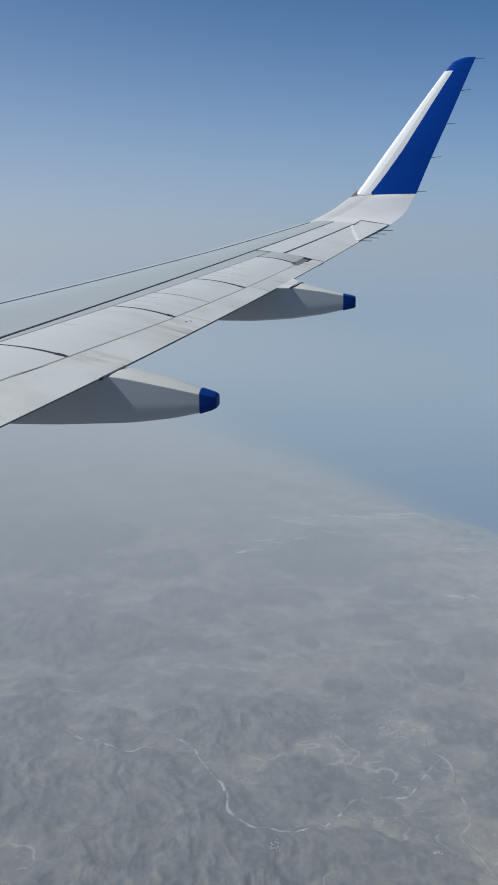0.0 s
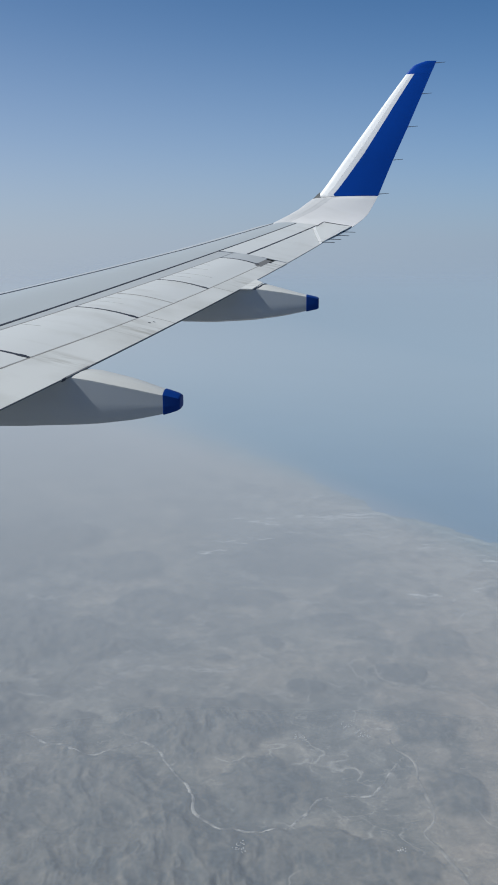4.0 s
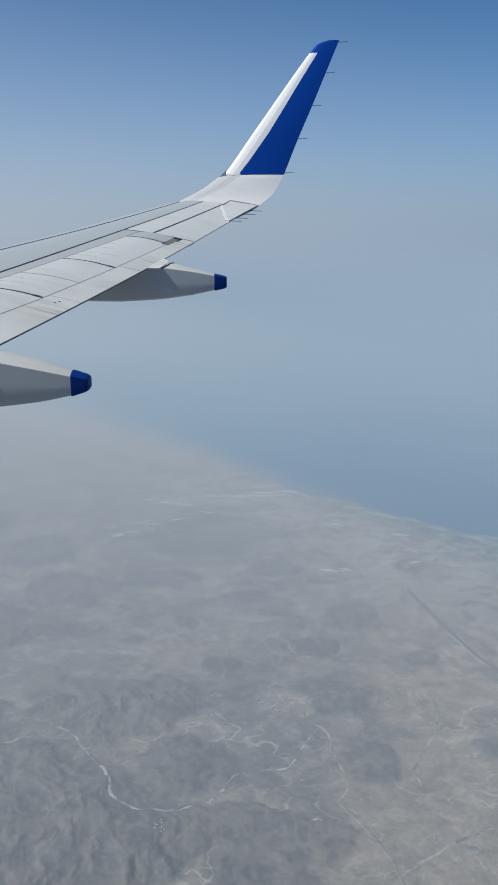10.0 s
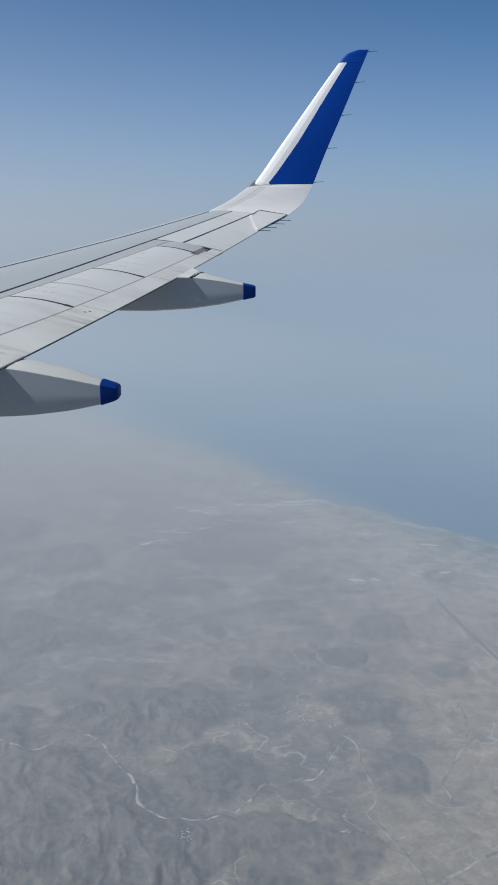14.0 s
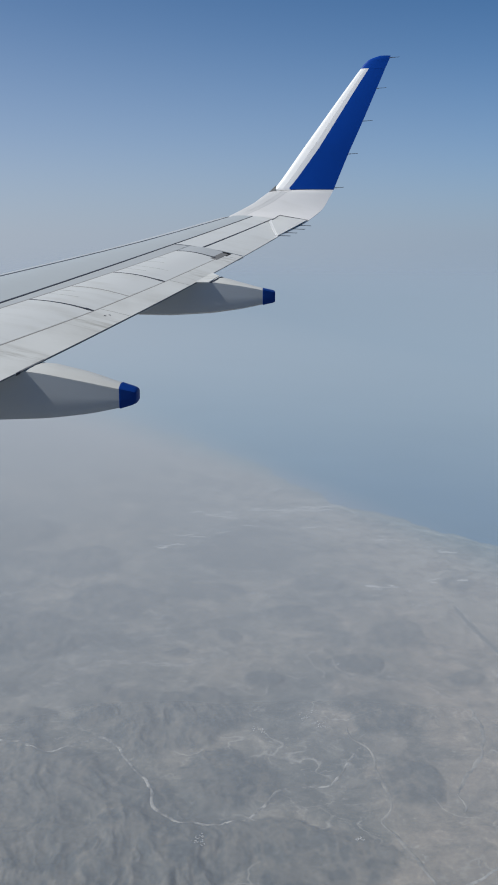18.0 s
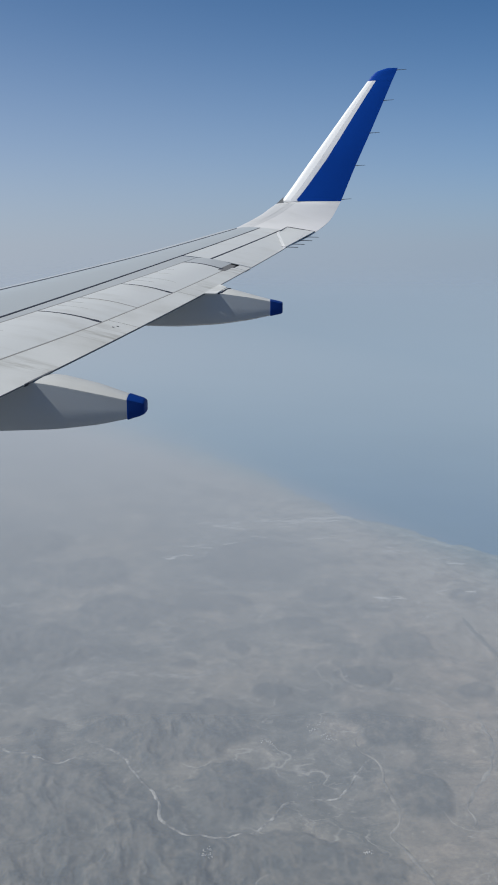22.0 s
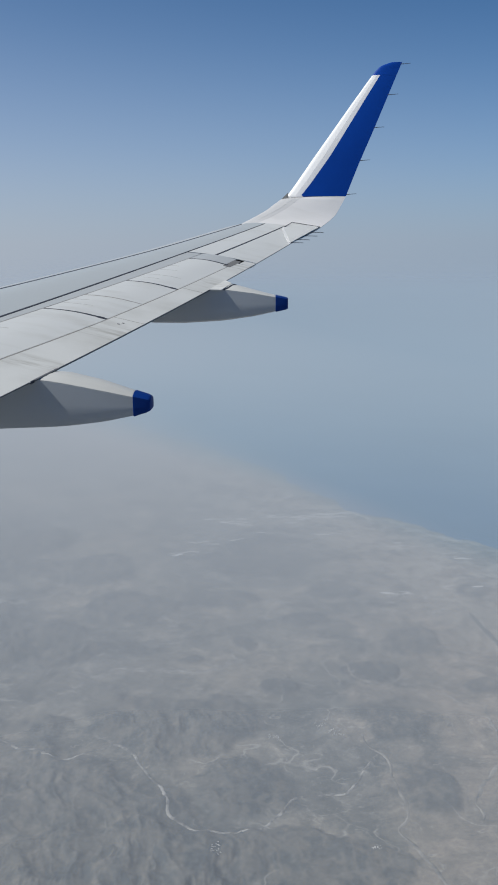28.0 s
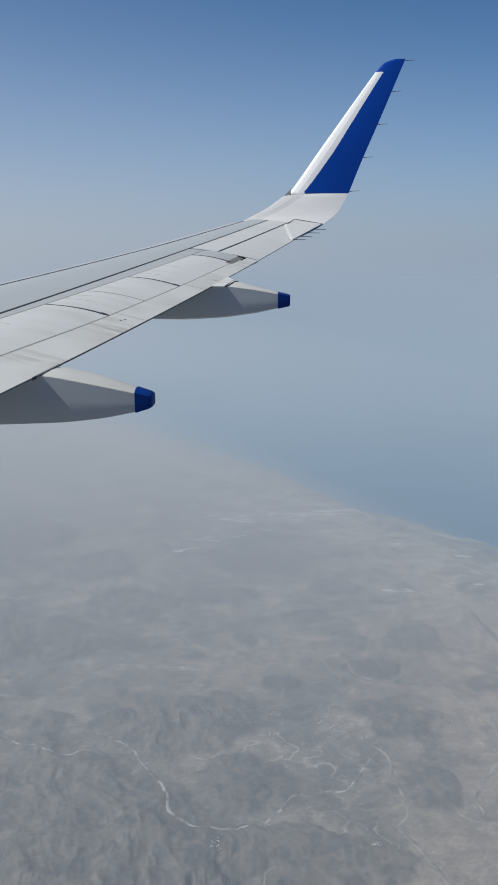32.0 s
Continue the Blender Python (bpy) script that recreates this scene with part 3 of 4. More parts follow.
for s in (0.0137, 0.151, 0.291, 0.452, 0.893):
    te, le = along(BLADE, s)
    rod("static_discharger", te - Vector((0.03, 0, 0)), te + Vector((0.16, 0.0, 0.012)), 0.006, M_ROD, winglet, "thin dark static wick")
for s in (0.005, 0.096, 0.185, 0.28):
    te, le = along(LET, s)
    rod("static_discharger", te - Vector((0.10, 0, -0.008)), te + Vector((0.17, 0.0, 0.0)), 0.007, M_ROD, wing, "thin dark static wick")


POCKET = ((9.534, 16.935, 2.319), (9.668, 16.93, 2.442), (9.552, 16.936, 2.31), (9.667, 16.935, 2.336))


# ---- flap track fairings ----
def fairing(y0, wide, xs, zb, zc, zt, cap_at, seal=None):
    """Canoe fairing at span y0: stations xs with its bottom, crease and ridge heights; a blue cap ends it from cap_at on."""
    def at(x):
        t0, t1 = xs[0], xs[-1]
        b, c, r = (float(np.interp(x, xs, z)) for z in (zb, zc, zt))
        f = (x - t0) / (t1 - t0)
        w = wide * (1 - 0.66 * max(0, (f - 0.35) / 0.65) ** 1.5) * min(1, 0.35 + 2.5 * f)
        return b, c, r, w

    def ring(x, grow=0.0, squeeze=1.0):
        b, c, r, w = at(x)
        mid = 0.5 * (b + r)
        w = (w + grow) * squeeze
        pts = [(-1, c), (-1.0, c - (c - b) * 0.45), (-0.99, c - (c - b) * 0.8), (-0.9, b + (c - b) * 0.06), (-0.4, b), (0.4, b), (0.9, b + (c - b) * 0.06), (0.99, c - (c - b) * 0.8),
               (1.0, c - (c - b) * 0.45), (1, c), (0.75, c + (r - c) * 0.6), (0.3, c + (r - c) * 0.95), (-0.0, r), (-0.35, c + (r - c) * 0.85), (-0.75, c + (r - c) * 0.42)]
        return [Vector((x, y0 + d * w, mid + (z - mid) * squeeze + (grow if z > mid else -grow))) for d, z in pts]
    body = part("flap_track_fairing", mesh_of("flap_track_fairing", *loft([ring(x) for x in steps(xs[0], cap_at, 26)]), M_FAIR, angle=28), wing, "canoe-shaped flap track fairing with shade painted into its grey")
    # the crown gets the lighter tone, sunlight put into its colour
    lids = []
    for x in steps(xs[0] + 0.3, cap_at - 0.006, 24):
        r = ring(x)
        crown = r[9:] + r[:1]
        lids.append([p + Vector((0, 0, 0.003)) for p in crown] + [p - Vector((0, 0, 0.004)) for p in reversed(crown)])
    part("fairing_top", mesh_of("fairing_top", *loft(lids), M_FAIR_LIT, angle=28), body, "fairing top with sunlight painted in as a lighter tone")
    if seal:
        # dark seal that runs up over the lid, leaning aft
        lines = []
        for f, pick in ((0.0, 0), (0.35, 14), (0.7, 13), (1.0, 12)):
            x = seal[0] + seal[1] * f
            p, q = ring(x)[pick], ring(x + 0.022)[pick]
            lines.append([p + Vector((0, -0.002, 0.006)), q + Vector((0, -0.002, 0.006)), q - Vector((0, 0, 0.006)), p - Vector((0, 0, 0.006))])
        part("fairing_seal", mesh_of("fairing_seal", *loft(lines), M_SEAL, smooth=False), body, "dark seal where the fairing meets the flap")
    end = xs[-1]
    stations = [(cap_at - 0.004, 0.003, 1), (cap_at, 0.007, 1), (end - 0.03, 0.007, 1), (end - 0.014, 0.005, 0.99), (end - 0.004, 0.003, 0.965), (end, 0.001, 0.92)]
    part("tail_cap", mesh_of("tail_cap", *loft([ring(x, g, q) for x, g, q in stations]), M_CAP, angle=40), body, "navy blue tail cap")
    return body


fairing(8.54, 0.275, [6.2, 6.6, 7.0, 7.42, 7.80, 7.87, 8.0, 8.28, 8.52, 8.632], [0.40, 0.34, 0.286, 0.278, 0.286, 0.288, 0.295, 0.326, 0.374, 0.412],
        [0.50, 0.56, 0.62, 0.662, 0.672, 0.666, 0.640, 0.577, 0.519, 0.490], [0.52, 0.58, 0.65, 0.685, 0.699, 0.703, 0.695, 0.630, 0.545, 0.508], 8.508)
fairing(11.96, 0.235, [7.3, 7.7, 8.146, 8.495, 8.82, 8.90, 8.966, 9.06, 9.307, 9.541, 9.674], [0.905, 0.835, 0.786, 0.779, 0.795, 0.800, 0.804, 0.8165, 0.850, 0.900, 0.928],
        [0.98, 1.04, 1.09, 1.135, 1.152, 1.155, 1.150, 1.137, 1.102, 1.056, 1.03], [0.99, 1.06, 1.11, 1.145, 1.165, 1.180, 1.188, 1.203, 1.135, 1.072, 1.042], 9.54, (8.955, 0.118))

corners("flap_tab", (8.804, 11.735, 1.158), (8.948, 12.25, 1.236), (8.942, 11.732, 1.154), (9.042, 11.985, 1.212), M_FLAP, "white flap tab lying over the fairing", 0.010, 3)
corners("tip_pocket", POCKET[0], POCKET[1], POCKET[2], POCKET[3], M_LINE, "small grey pocket at the foot of the winglet", 0.02, 2)

# small marks on the flap
for dy, dc in ((0.0, 0.052), (0.05, 0.046)):
    panel("stencil_mark", 9.96 + dy, 9.97 + dy, dc - 0.003, dc + 0.003, M_SEAL, "tiny dark stencil bar", ny=1, nc=1, lift=0.004, thick=0.003)

# ---- the fuselage round the eye ----
HULL_Y, HULL_Z, HULL_A, HULL_B = 0.03, 1.15, 1.975, 2.07
PITCH, HALF_W, HALF_H = 0.533, 0.135, 0.205


def hull_at(x, z, inset):
    """A point of the wing-side wall at height z."""
    return Vector((x, HULL_Y + (HULL_A - inset) * math.cos(math.asin((z - HULL_Z) / (HULL_B - inset))), z))


def fuselage():
    """A thick shell, with a row of rounded window openings on the side of the wing."""
    verts, faces = [], []

    def add(*pts):
        verts.extend(pts)
        return list(range(len(verts) - len(pts), len(verts)))
    z0, z1, middle = 1.37, 1.87, 1.62
    first, last = EYE[0] - 0.005 - 14 * PITCH, EYE[0] - 0.005 + 14 * PITCH
    rim = [2 * math.pi * (j + 0.5) / 24 for j in range(24)]
    for inset, flip in ((0.0, 1), (0.085, -1)):
        # the round of the hull, open between z0 and z1 on one side
        lo, hi = math.asin((z0 - HULL_Z) / (HULL_B - inset)), math.asin((z1 - HULL_Z) / (HULL_B - inset))
        for xa, xb in zip(steps(-8.0, 24.0, 32), steps(-8.0, 24.0, 32)[1:]):
            for qa, qb in zip(steps(hi, lo + 2 * math.pi, 44), steps(hi, lo + 2 * math.pi, 44)[1:]):
                pts = [Vector((x, HULL_Y + (HULL_A - inset) * math.cos(q), HULL_Z + (HULL_B - inset) * math.sin(q))) for x, q in ((xa, qa), (xb, qa), (xb, qb), (xa, qb))]
                faces.append(add(*pts)[::flip])
        for xa, xb in ((-8.0, first - PITCH / 2), (last + PITCH / 2, 24.0)):
            faces.append(add(*[hull_at(x, z, inset) for x, z in ((xa, z0), (xb, z0), (xb, z1), (xa, z1))])[::flip])
        for k in range(29):
            xc = first + k * PITCH
            hole, edge = [], []
            for q in rim:
                c, t = math.cos(q), math.sin(q)
                soft = (abs(c) ** 4 + abs(t) ** 4) ** -0.25
                hole.append(hull_at(xc + HALF_W * c * soft, middle + HALF_H * t * soft, inset))
                hard = 1 / max(abs(c), abs(t))
                edge.append(hull_at(xc + PITCH / 2 * c * hard, middle + (z1 - z0) / 2 * t * hard, inset))
            h, e = add(*hole), add(*edge)
            faces += [[e[j], e[(j + 1) % 24], h[(j + 1) % 24], h[j]][::flip] for j in range(24)]
    for k in range(29):
        xc = first + k * PITCH
        rings = []
        for inset in (0.0, 0.085):
            ring = []
            for q in rim:
                c, t = math.cos(q), math.sin(q)
                soft = (abs(c) ** 4 + abs(t) ** 4) ** -0.25
                ring.append(hull_at(xc + HALF_W * c * soft, middle + HALF_H * t * soft, inset))
            rings.append(add(*ring))
        faces += [[rings[0][j], rings[0][(j + 1) % 24], rings[1][(j + 1) % 24], rings[1][j]] for j in range(24)]
    for x in (-8.0, 24.0):
        faces.append(add(*[Vector((x, HULL_Y + HULL_A * math.cos(q), HULL_Z + HULL_B * math.sin(q))) for q in steps(0, 2 * math.pi * 47 / 48, 47)]))
    return mesh_of("fuselage", verts, faces, M_LET, weld=0.001)


tagged(new("fuselage", fuselage()), "white airliner fuselage wall with rounded window openings", "fuselage", kind="structure")

# ---- the land ----
GZ = -400.0


def value_noise(x, y, seed):
    xi, yi = np.floor(x).astype(np.int64), np.floor(y).astype(np.int64)
    xf, yf = x - xi, y - yi
    u, w = xf * xf * (3 - 2 * xf), yf * yf * (3 - 2 * yf)

    def h(a, b):
        n = (a * 374761393 + b * 668265263 + seed * 1442695041) & 0x7FFFFFFF
        n = ((n ^ (n >> 13)) * 1274126177) & 0x7FFFFFFF
        return ((n ^ (n >> 16)) & 0xFFFF) / 65535.0
    return (h(xi, yi) * (1 - u) + h(xi + 1, yi) * u) * (1 - w) + (h(xi, yi + 1) * (1 - u) + h(xi + 1, yi + 1) * u) * w


def fbm(x, y, scale, octaves, seed, ridged=False):
    total, amp, norm = 0.0, 1.0, 0.0
    for o in range(octaves):
        n = value_noise(x / scale * 2 ** o + 17.3 * o, y / scale * 2 ** o - 9.1 * o, seed + o)
        total = total + amp * (1 - np.abs(2 * n - 1) if ridged else n)
        norm += amp
        amp *= 0.52
    return total / norm


SHORE_X = np.array([-2600, -1200, -500, -309, -171, -51, 31, 97, 159, 205, 259, 320, 420, 620, 1200, 5200], float)
SHORE_Y = np.array([6400, 3500, 2250, 1940, 1783, 1612, 1450, 1328, 1262, 1222, 1174, 1116, 1050, 950, 670, -900], float)


# low dark rises on the plain: centre and half widths
RISES = [(-14, 1134, 96, 108), (60, 1004, 29, 36), (88, 795, 24, 26), (94, 702, 43, 44), (109, 607, 30, 34), (219, 1003, 26, 40), (135, 864, 40, 42), (-2, 757, 20, 20), (-37, 845, 19, 15),
         (-100, 812, 16, 12), (242, 735, 29, 31), (221, 614, 34, 38), (279, 864, 34, 34), (190, 770, 20, 16), (10, 905, 34, 26), (-90, 960, 60, 40), (150, 1120, 30, 24), (20, 1400, 70, 22), (-110, 1440, 50, 18)]
# hill ranges: centre, half widths, height
RANGES = [(-112, 508, 92, 66, 13), (-150, 590, 84, 52, 10), (-96, 690, 74, 50, 11), (-22, 600, 42, 36, 8), (-214, 826, 46, 30, 9), (36, 512, 46, 36, 6), (-55, 660, 24, 18, 6), (-20, 520, 34, 26, 5),
          (-300, 590, 130, 140, 16), (-330, 860, 110, 90, 14), (-180, 940, 60, 46, 7), (-440, 1120, 160, 130, 12), (-250, 1060, 80, 50, 7), (-160, 420, 160, 60, 15), (60, 400, 130, 60, 9), (-700, 900, 260, 500, 18)]


def smooth(v):
    v = np.clip(v, 0, 1)
    return v * v * (3 - 2 * v)


def relief(x, y):
    """Height of the land above the sea, how far it is hill country, and how near a crest."""
    x, y = np.asarray(x, float), np.asarray(y, float)
    wx, wy = x + 40 * (fbm(x, y, 55, 4, 71) - 0.5), y + 40 * (fbm(x, y, 55, 4, 83) - 0.5)
    d = (np.interp(wx, SHORE_X, SHORE_Y) - wy) * 0.56 + 14 * (fbm(x, y, 90, 3, 5) - 0.5)
    edge = 1.5 * (fbm(x, y, 46, 4, 57) - 0.5)
    mass, hills = np.zeros_like(x), np.zeros_like(x)
    for hx, hy, ax, ay, high in RANGES:
        q = 1.15 - ((wx - hx) / ax) ** 2 - ((wy - hy) / ay) ** 2 + 1.3 * edge
        mass = np.maximum(mass, high * smooth(q))
        hills = np.maximum(hills, smooth(q * 2.2))
    # spurs and gullies run down towards the plain
    u, v = wx * 0.94 + wy * 0.34, wy * 0.94 - wx * 0.34
    spur = fbm(u, v * 0.75, 30, 4, 11, True)
    gully = fbm(u, v * 0.5, 9.5, 3, 23, True)
    z = 2.0 * (fbm(x, y, 160, 4, 3) - 0.3) + mass * (0.30 + 0.38 * smooth((spur - 0.35) * 1.7)) + np.minimum(mass, 9) * 0.11 * (gully - 0.5)
    z = z + 0.25 * (fbm(x, y, 12, 2, 41) - 0.5)
    low = np.zeros_like(x)
    for hx, hy, ax, ay in RISES:
        low = np.maximum(low, smooth((0.95 - ((wx - hx) / ax) ** 2 - ((wy - hy) / ay) ** 2 + 1.5 * edge) * 1.6))
    z = z + 2.6 * low
    crest = smooth((gully - 0.50) * 3.2) * hills
    land = np.clip(d / 60, 0, 1)
    return np.where(d > 0, 0.4 + land * np.maximum(z, 0.1), np.maximum(d * 0.1, -8)), np.maximum(hills * 0.93, 0.85 * low) * land, crest


def height(x, y):
    return relief(x, y)[0]


def ladder(lo, a, b, hi, grow, coarse):
    """Distances from the middle, closely spaced between a and b, wider inside and outside."""
    out = [a]
    while out[-1] < b:
        out.append(out[-1] * grow)
    while out[-1] < hi:
        out.append(min(hi, out[-1] * coarse))
    inner = [a / coarse]
    while inner[-1] > lo:
        inner.append(inner[-1] / coarse)
    return np.array(inner[::-1] + out)


# one sheet of land out to the horizon, closest meshed on the side of the wing
reach = ladder(8, 430, 1650, 4900, 1.0027, 1.045)
bearing = np.radians(np.concatenate([np.arange(-180, -32, 3.0), np.arange(-32, 26, 0.085), np.arange(26, 180, 3.0)]))
RR, BB = np.meshgrid(reach, bearing, indexing="ij")
X, Y = RR * np.sin(BB), RR * np.cos(BB)
Z, hill_share, crest_share = relief(X, Y)
nr, nb = X.shape
count = nr * nb
verts = np.empty((count + 1, 3))
verts[:count] = np.stack([X, Y, GZ + Z], -1).reshape(-1, 3)
verts[count] = (0, 0, GZ + float(height(0.0, 0.0)))
idx = np.arange(count).reshape(nr, nb)
nxt = np.roll(idx, -1, axis=1)
quads = np.stack([idx[:-1], idx[1:], nxt[1:], nxt[:-1]], -1).reshape(-1, 4)
me = bpy.data.meshes.new("ground")
me.vertices.add(count + 1)
me.vertices.foreach_set("co", verts.ravel())
hub = np.stack([np.full(nb, count), idx[0], nxt[0]], -1)
loops = np.concatenate([quads.ravel(), hub.ravel()]).astype(np.int32)
starts = np.concatenate([np.arange(len(quads)) * 4, len(quads) * 4 + np.arange(nb) * 3]).astype(np.int32)
me.loops.add(len(loops))
me.loops.foreach_set("vertex_index", loops)
me.polygons.add(len(starts))
me.polygons.foreach_set("loop_start", starts)
me.update(calc_edges=True)
me.validate()
me.polygons.foreach_set("use_smooth", np.ones(len(me.polygons), bool))
for key, share in (("hills", hill_share), ("crest", crest_share)):
    layer = me.attributes.new(key, "FLOAT", "POINT")
    layer.data.foreach_set("value", np.append(share.ravel(), 0.0))
me.materials.append(M_GROUND)
tagged(new("ground", me), "dry grey-brown coastal plain and hills under haze", "ground", kind="structure")


def disc_grid(name, z0, rise, mat, rings=60, spokes=96, radius=4950.0):
    verts, faces = [(0, 0, z0)], []
    for i in range(1, rings + 1):
        r = radius * (i / rings) ** 1.6
        verts += [(r * math.cos(2 * math.pi * j / spokes), r * math.sin(2 * math.pi * j / spokes), z0 + rise * (r / radius) ** 3) for j in range(spokes)]
    faces += [[0, 1 + j, 1 + (j + 1) % spokes] for j in range(spokes)]
    for i in range(rings - 1):
        a, b = 1 + i * spokes, 1 + (i + 1) * spokes
        faces += [[a + j, b + j, b + (j + 1) % spokes, a + (j + 1) % spokes] for j in range(spokes)]
    m = bpy.data.meshes.new(name)
    m.from_pydata(verts, [], faces)
    m.polygons.foreach_set("use_smooth", [True] * len(m.polygons))
    m.materials.append(mat)
    return new(name, m)


tagged(disc_grid("water", GZ, 0.0, M_SEA), "calm blue sea fading into haze", "sea", kind="structure")
# sheet that carries the painted haze
tagged(disc_grid("backdrop", GZ + 24, 345.0, M_HAZE), "sheet with pale distance haze painted over land and sea", "haze", kind="structure")


def smooth_line(pts, step=3.0):
    p = [Vector((*q, 0)) for q in pts]
    out = []
    for i in range(len(p) - 1):
        a, b, c, d = p[max(i - 1, 0)], p[i], p[i + 1], p[min(i + 2, len(p) - 1)]
        n = max(2, int((c - b).length / step))
        for k in range(n):
            f = k / n
            out.append(0.5 * (2 * b + (c - a) * f + (2 * a - 5 * b + 4 * c - d) * f * f + (3 * b - a - 3 * c + d) * f ** 3))
    return out + [p[-1]]


def strip(name, pts, width, mat, label, category, lift=0.3, ragged=0.5, seed=1, offset=0.0, stray=0.0, group=""):
    """A track laid over the land, its edges ragged, with a low side bank."""
    line = smooth_line(pts)
    rnd = random.Random(seed)
    verts, faces = [], []
    loose = [rnd.random() for _ in range(len(line) + 12)]
    drift = [rnd.random() for _ in range(len(line) + 12)]
    loose, drift = ([0.5 + 1.5 * (sum(v[i:i + 4]) / 4 - 0.5) for i in range(len(line))] for v in (loose, drift))
    flatpts = []
    for i, p in enumerate(line):
        d = (line[min(i + 1, len(line) - 1)] - line[max(i - 1, 0)]).normalized()
        n = Vector((-d.y, d.x, 0))
        w = width * (1 + ragged * (loose[i] - 0.5) * 2) / 2 * min(1, 0.25 + i / 8, 0.25 + (len(line) - 1 - i) / 8)
        sway = stray * (math.sin(i * 0.31 + seed) + 0.6 * math.sin(i * 0.83 + 2.3 * seed) + 0.8 * (drift[i] - 0.5)) if stray else 0.0
        q = p + n * (offset + sway + width * 0.9 * ragged * (drift[i] - 0.5))
        for o, drop in ((-w - 0.9, -0.5), (-w, 0), (0, 0.03), (w, 0), (w + 0.9, -0.5)):
            a = q + n * o
            flatpts.append((a.x, a.y, lift + drop))
        if i:
            b = 5 * i
            faces += [[b - 5 + k, b - 4 + k, b + 1 + k, b + k] for k in range(4)]
    fx, fy, fz = np.array(flatpts).T
    verts = np.stack([fx, fy, GZ + height(fx, fy) + fz], -1).tolist()
    return tagged(new(name, mesh_of(name, verts, faces, mat)), label, category, group)


VALLEY_ROAD = [(-230, 661), (-194, 643), (-182, 635), (-169, 635), (-150, 651), (-128, 655), (-105, 627), (-85, 594), (-80, 580), (-76, 567), (-64, 556), (-53, 547), (-34, 548), (-14, 554), (2, 570), (18, 592), (35, 596), (52, 599), (64, 619), (72, 641)]
SOUTH_TRACK = [(69, 680), (75, 662), (85, 647), (87, 632), (88, 617), (92, 599), (94, 575), (86, 559), (90, 549), (98, 534), (104, 517), (108, 507), (113, 494), (118, 471)]
GRAVEL_ROAD = [(115, 481), (123, 488), (132, 495), (142, 501), (153, 510), (166, 517), (187, 526)]
RIVER_BED = [(-190, 752), (-176, 768), (-166, 779), (-152, 790), (-126, 793), (-103, 788), (-76, 790), (-55, 797), (-40, 813)]
CANAL = [(207, 934), (214, 889), (224, 846), (238, 787), (262, 700), (280, 640)]
RING_TRACK = [(222, 956), (254, 984), (276, 992), (300, 984), (316, 960)]
STREAM_BED = [(181, 733), (181, 694), (178, 651), (158, 619), (147, 590), (147, 570)]
SHORE_ROAD = [(191, 1133), (217, 1111), (231, 1069), (253, 1040), (289, 1017)]
FARM_TRACK = [(65, 801), (69, 778), (84, 769), (105, 771), (115, 786)]
VILLAGES = [(34, 694), (43, 685), (0, 676), (116, 770), (69, 787), (-9, 960), (129, 984), (174, 934), (169, 984), (260, 983), (-71, 1122), (218, 1077), (41, 705), (51, 678), (31, 756), (125, 759), (175, 941), (129, 986), (-217, 869), (-57, 867), (11, 1258), (45, 1293), (77, 1257), (-107, 1194), (-82, 1177), (-59, 1258), (-9, 962), (65, 537), (-42, 529), (125, 1070), (95, 892), (195, 1070)]
strip("dirt_road", VALLEY_ROAD, 1.1, M_ROAD, "winding pale dirt road through the hills", "road", ragged=0.55, stray=0.8, seed=2)
strip("dirt_road", SOUTH_TRACK, 1.0, M_SAND, "winding sandy track", "road", seed=3, ragged=0.9, stray=0.8)
strip("gravel_road", GRAVEL_ROAD, 1.3, M_ROAD, "bright gravel road beside a sandy pit", "road", seed=4)
for o, w, sd in ((0.0, 0.9, 5), (3.4, 0.7, 61), (-3.0, 0.6, 62)):
    strip("river_bed", RIVER_BED, w, M_WASH, "pale dry river bed strand below the hills", "river bed", seed=sd, ragged=1.0, offset=o, stray=2.2, group="river bed strands")
strip("canal", CANAL, 3.6, M_CANAL, "straight dark canal across the plain", "canal", seed=6, ragged=0.1)
for o in (-3.0, 3.0):
    strip("canal_bank", CANAL, 1.5, M_SAND, "pale sandy bank along the canal", "embankment", seed=7, offset=o, ragged=0.4)
strip("ring_track", RING_TRACK, 2.0, M_SAND, "curved pale track on the plain", "road", seed=8)
strip("stream_bed", STREAM_BED, 2.2, M_SAND, "dry pale stream bed on the brown plain", "river bed", seed=9, ragged=1.0, stray=1.2)
strip("shore_road", SHORE_ROAD, 2.0, M_SAND, "sandy road behind the shore", "road", seed=10)
strip("farm_track", FARM_TRACK, 1.4, M_SAND, "thin pale farm track", "road", seed=11)
beach = [(float(x), float(np.interp(x, SHORE_X, SHORE_Y)) - 16) for x in range(90, 460, 30)]
M_BEACH = track("beach_sand", (0.46, 0.445, 0.41), (0.20, 0.195, 0.185), 0.022)
strip("beach", beach, 9.0, M_BEACH, "pale sand beach along the sea", "beach", seed=12, ragged=0.8, lift=0.4)

SALT = [(-70, 1258, 40, 16, 10), (20, 1284, 46, 18, 22), (84, 1298, 34, 12, 12), (-100, 1180, 50, 20, 5), (230, 1120, 30, 20, 5), (-130, 1124, 30, 10, 4), (136, 988, 18, 6, 3), (206, 1006, 20, 8, 3), (150, 1160, 40, 20, 5), (-20, 1400, 60, 18, 5), (60, 1190, 40, 24, 4)]
flats = random.Random(77)
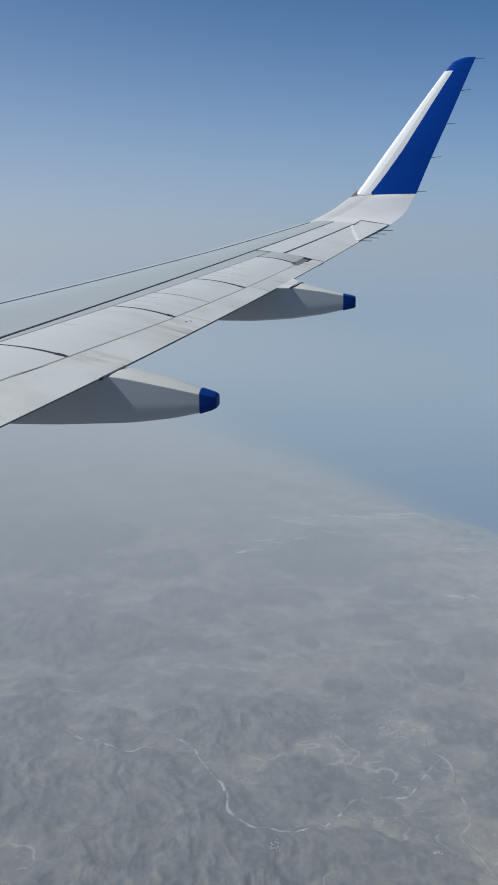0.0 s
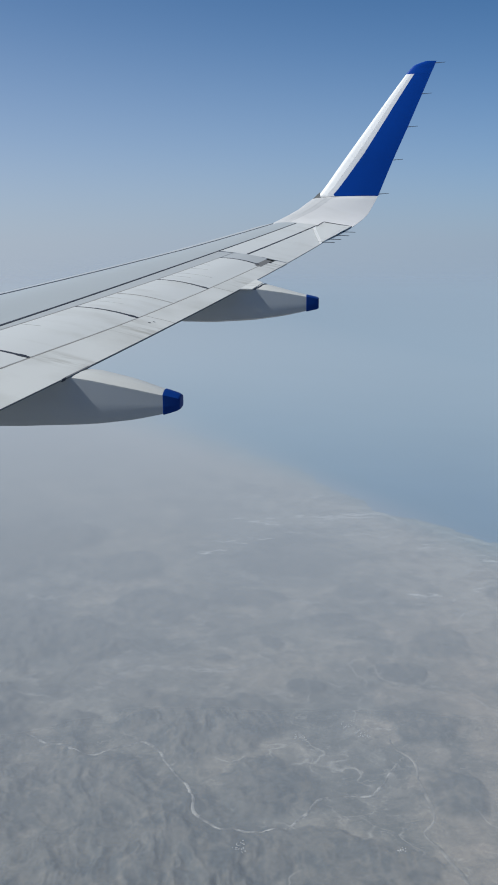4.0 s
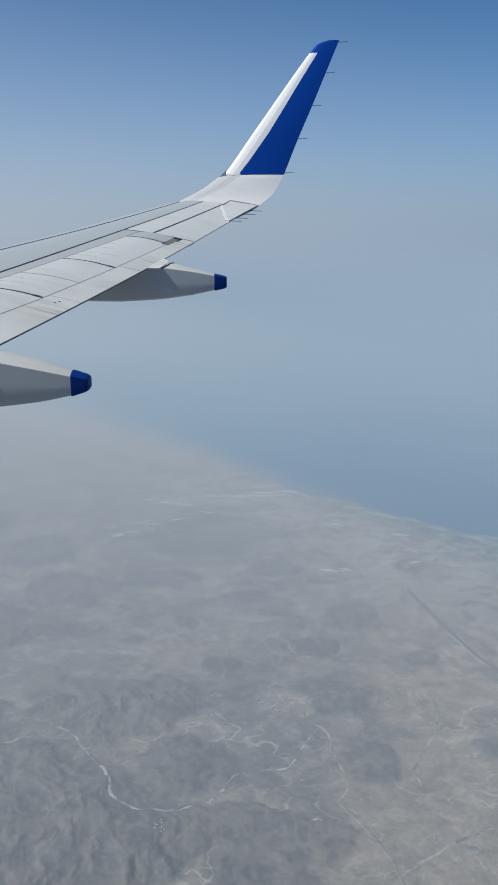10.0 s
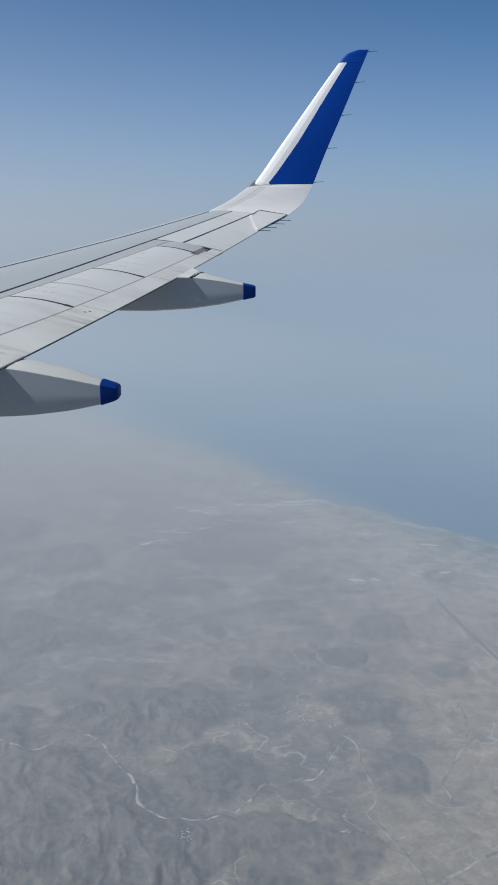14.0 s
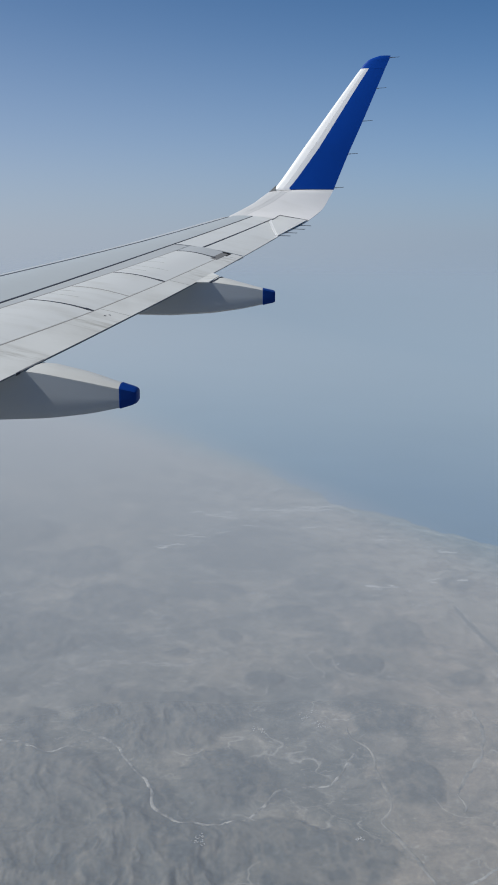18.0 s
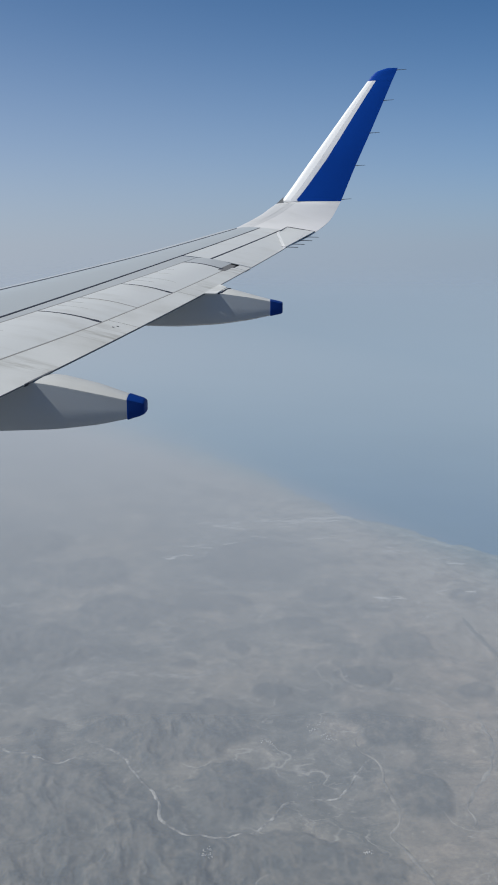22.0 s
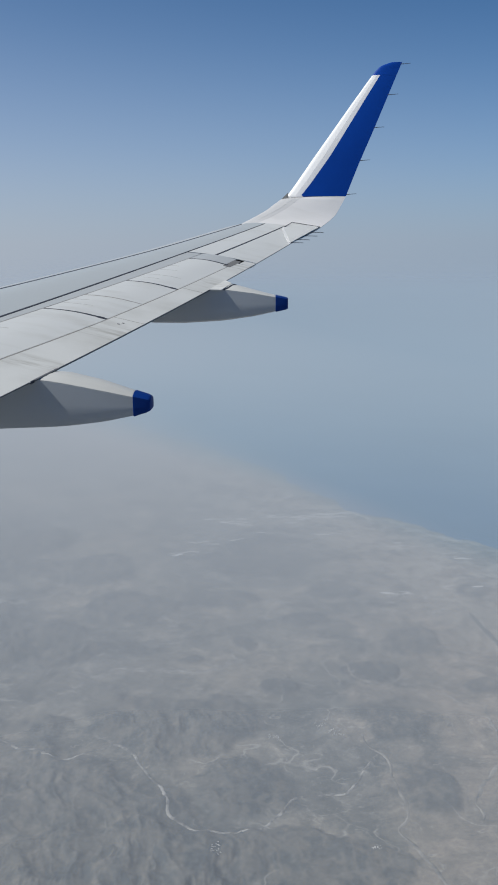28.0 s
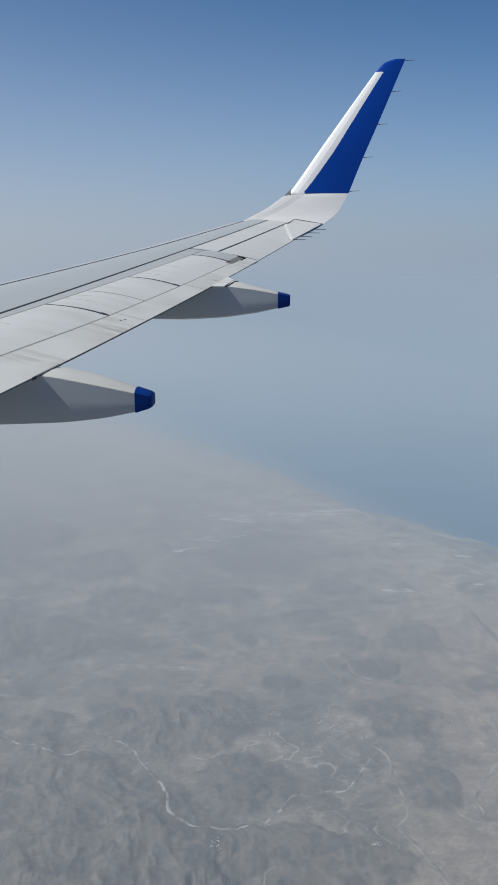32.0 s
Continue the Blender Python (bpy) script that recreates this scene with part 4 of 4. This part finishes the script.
for cx, cy, rx, ry, many in SALT:
    for _ in range(many):
        x, y = cx + flats.gauss(0, rx * 0.55), cy + flats.gauss(0, ry * 0.55)
        run, lean = flats.uniform(8, 26), flats.gauss(0.12, 0.25)
        ax, ay = 0.5 * run * math.cos(lean), 0.5 * run * math.sin(lean)
        strip("salt_flat", [(x - ax, y - ay), (x, y + flats.uniform(-2, 2)), (x + ax, y + ay)], flats.uniform(2.0, 7.0), M_SALT, "thin bright salt flat near the shore", "salt flat", seed=flats.randint(1, 999), ragged=1.0, group="salt flats")
dune = [(x, y - 34) for x, y in beach]
strip("dune_belt", dune, 26.0, M_SAND, "belt of pale dunes behind the beach", "dunes", seed=15, ragged=0.9, lift=0.4)


def village(x, y, seed):
    """A scatter of small flat-roofed houses."""
    rnd = random.Random(seed)
    verts, faces = [], []
    far = y > 900
    grain = 0.6 if far else 0.3
    turn = rnd.uniform(0, math.pi)
    spots = []
    for _ in range(rnd.randint(3, 5)):
        ox, oy = rnd.gauss(0, 9 * grain), rnd.gauss(0, 9 * grain)
        lean = turn + rnd.gauss(0, 0.5)
        for _ in range(rnd.randint(4, 9)):
            f = rnd.gauss(0, 7.0 * grain)
            spots.append((x + ox + f * math.cos(lean) + rnd.gauss(0, 0.8), y + oy + f * math.sin(lean) + rnd.gauss(0, 0.8)))
    levels = GZ + height(np.array([p[0] for p in spots]), np.array([p[1] for p in spots])) - 0.3
    for (cx, cy), z in zip(spots, levels.tolist()):
        a, b, h = (v * grain for v in (rnd.uniform(0.5, 1.5), rnd.uniform(0.4, 0.8), rnd.uniform(0.5, 0.9)))
        q = rnd.uniform(0, 3.14)
        o = len(verts)
        for dz in (0, h + 0.3):
            for sx, sy in ((-1, -1), (1, -1), (1, 1), (-1, 1)):
                verts.append((cx + sx * a * math.cos(q) - sy * b * math.sin(q), cy + sx * a * math.sin(q) + sy * b * math.cos(q), z + dz))
        faces += [[o + i, o + (i + 1) % 4, o + 4 + (i + 1) % 4, o + 4 + i] for i in range(4)] + [[o + 4, o + 5, o + 6, o + 7]]
    return tagged(new("village", mesh_of("village", verts, faces, M_HOUSE, smooth=False)), "cluster of tiny white houses on the plain", "village", "villages", "stuff")


for i, (x, y) in enumerate(VILLAGES):
    village(x, y, 40 + i)


def sand_patch(x, y, r, seed):
    rnd = random.Random(seed)
    n = 28
    rim = [r * (0.7 + 0.5 * rnd.random()) for _ in range(n)]
    verts, faces = [(x, y, GZ + float(height(x, y)) + 0.7)], []
    for k, (f, drop) in enumerate(((0.5, 0.65), (0.9, 0.5), (1.05, -0.5))):
        for j in range(n):
            rr = 0.5 * rim[j] + 0.25 * (rim[j - 1] + rim[(j + 1) % n])
            px, py = x + 1.5 * f * rr * math.cos(2 * math.pi * j / n), y + f * rr * math.sin(2 * math.pi * j / n)
            verts.append((px, py, GZ + float(height(px, py)) + drop))
    faces += [[0, 1 + j, 1 + (j + 1) % n] for j in range(n)]
    for k in range(2):
        faces += [[1 + k * n + j, 1 + (k + 1) * n + j, 1 + (k + 1) * n + (j + 1) % n, 1 + k * n + (j + 1) % n] for j in range(n)]
    return tagged(new("sand_patch", mesh_of("sand_patch", verts, faces, M_SAND)), "bare patch of pale sand", "sand")


sand_patch(166, 504, 4.5, 70)
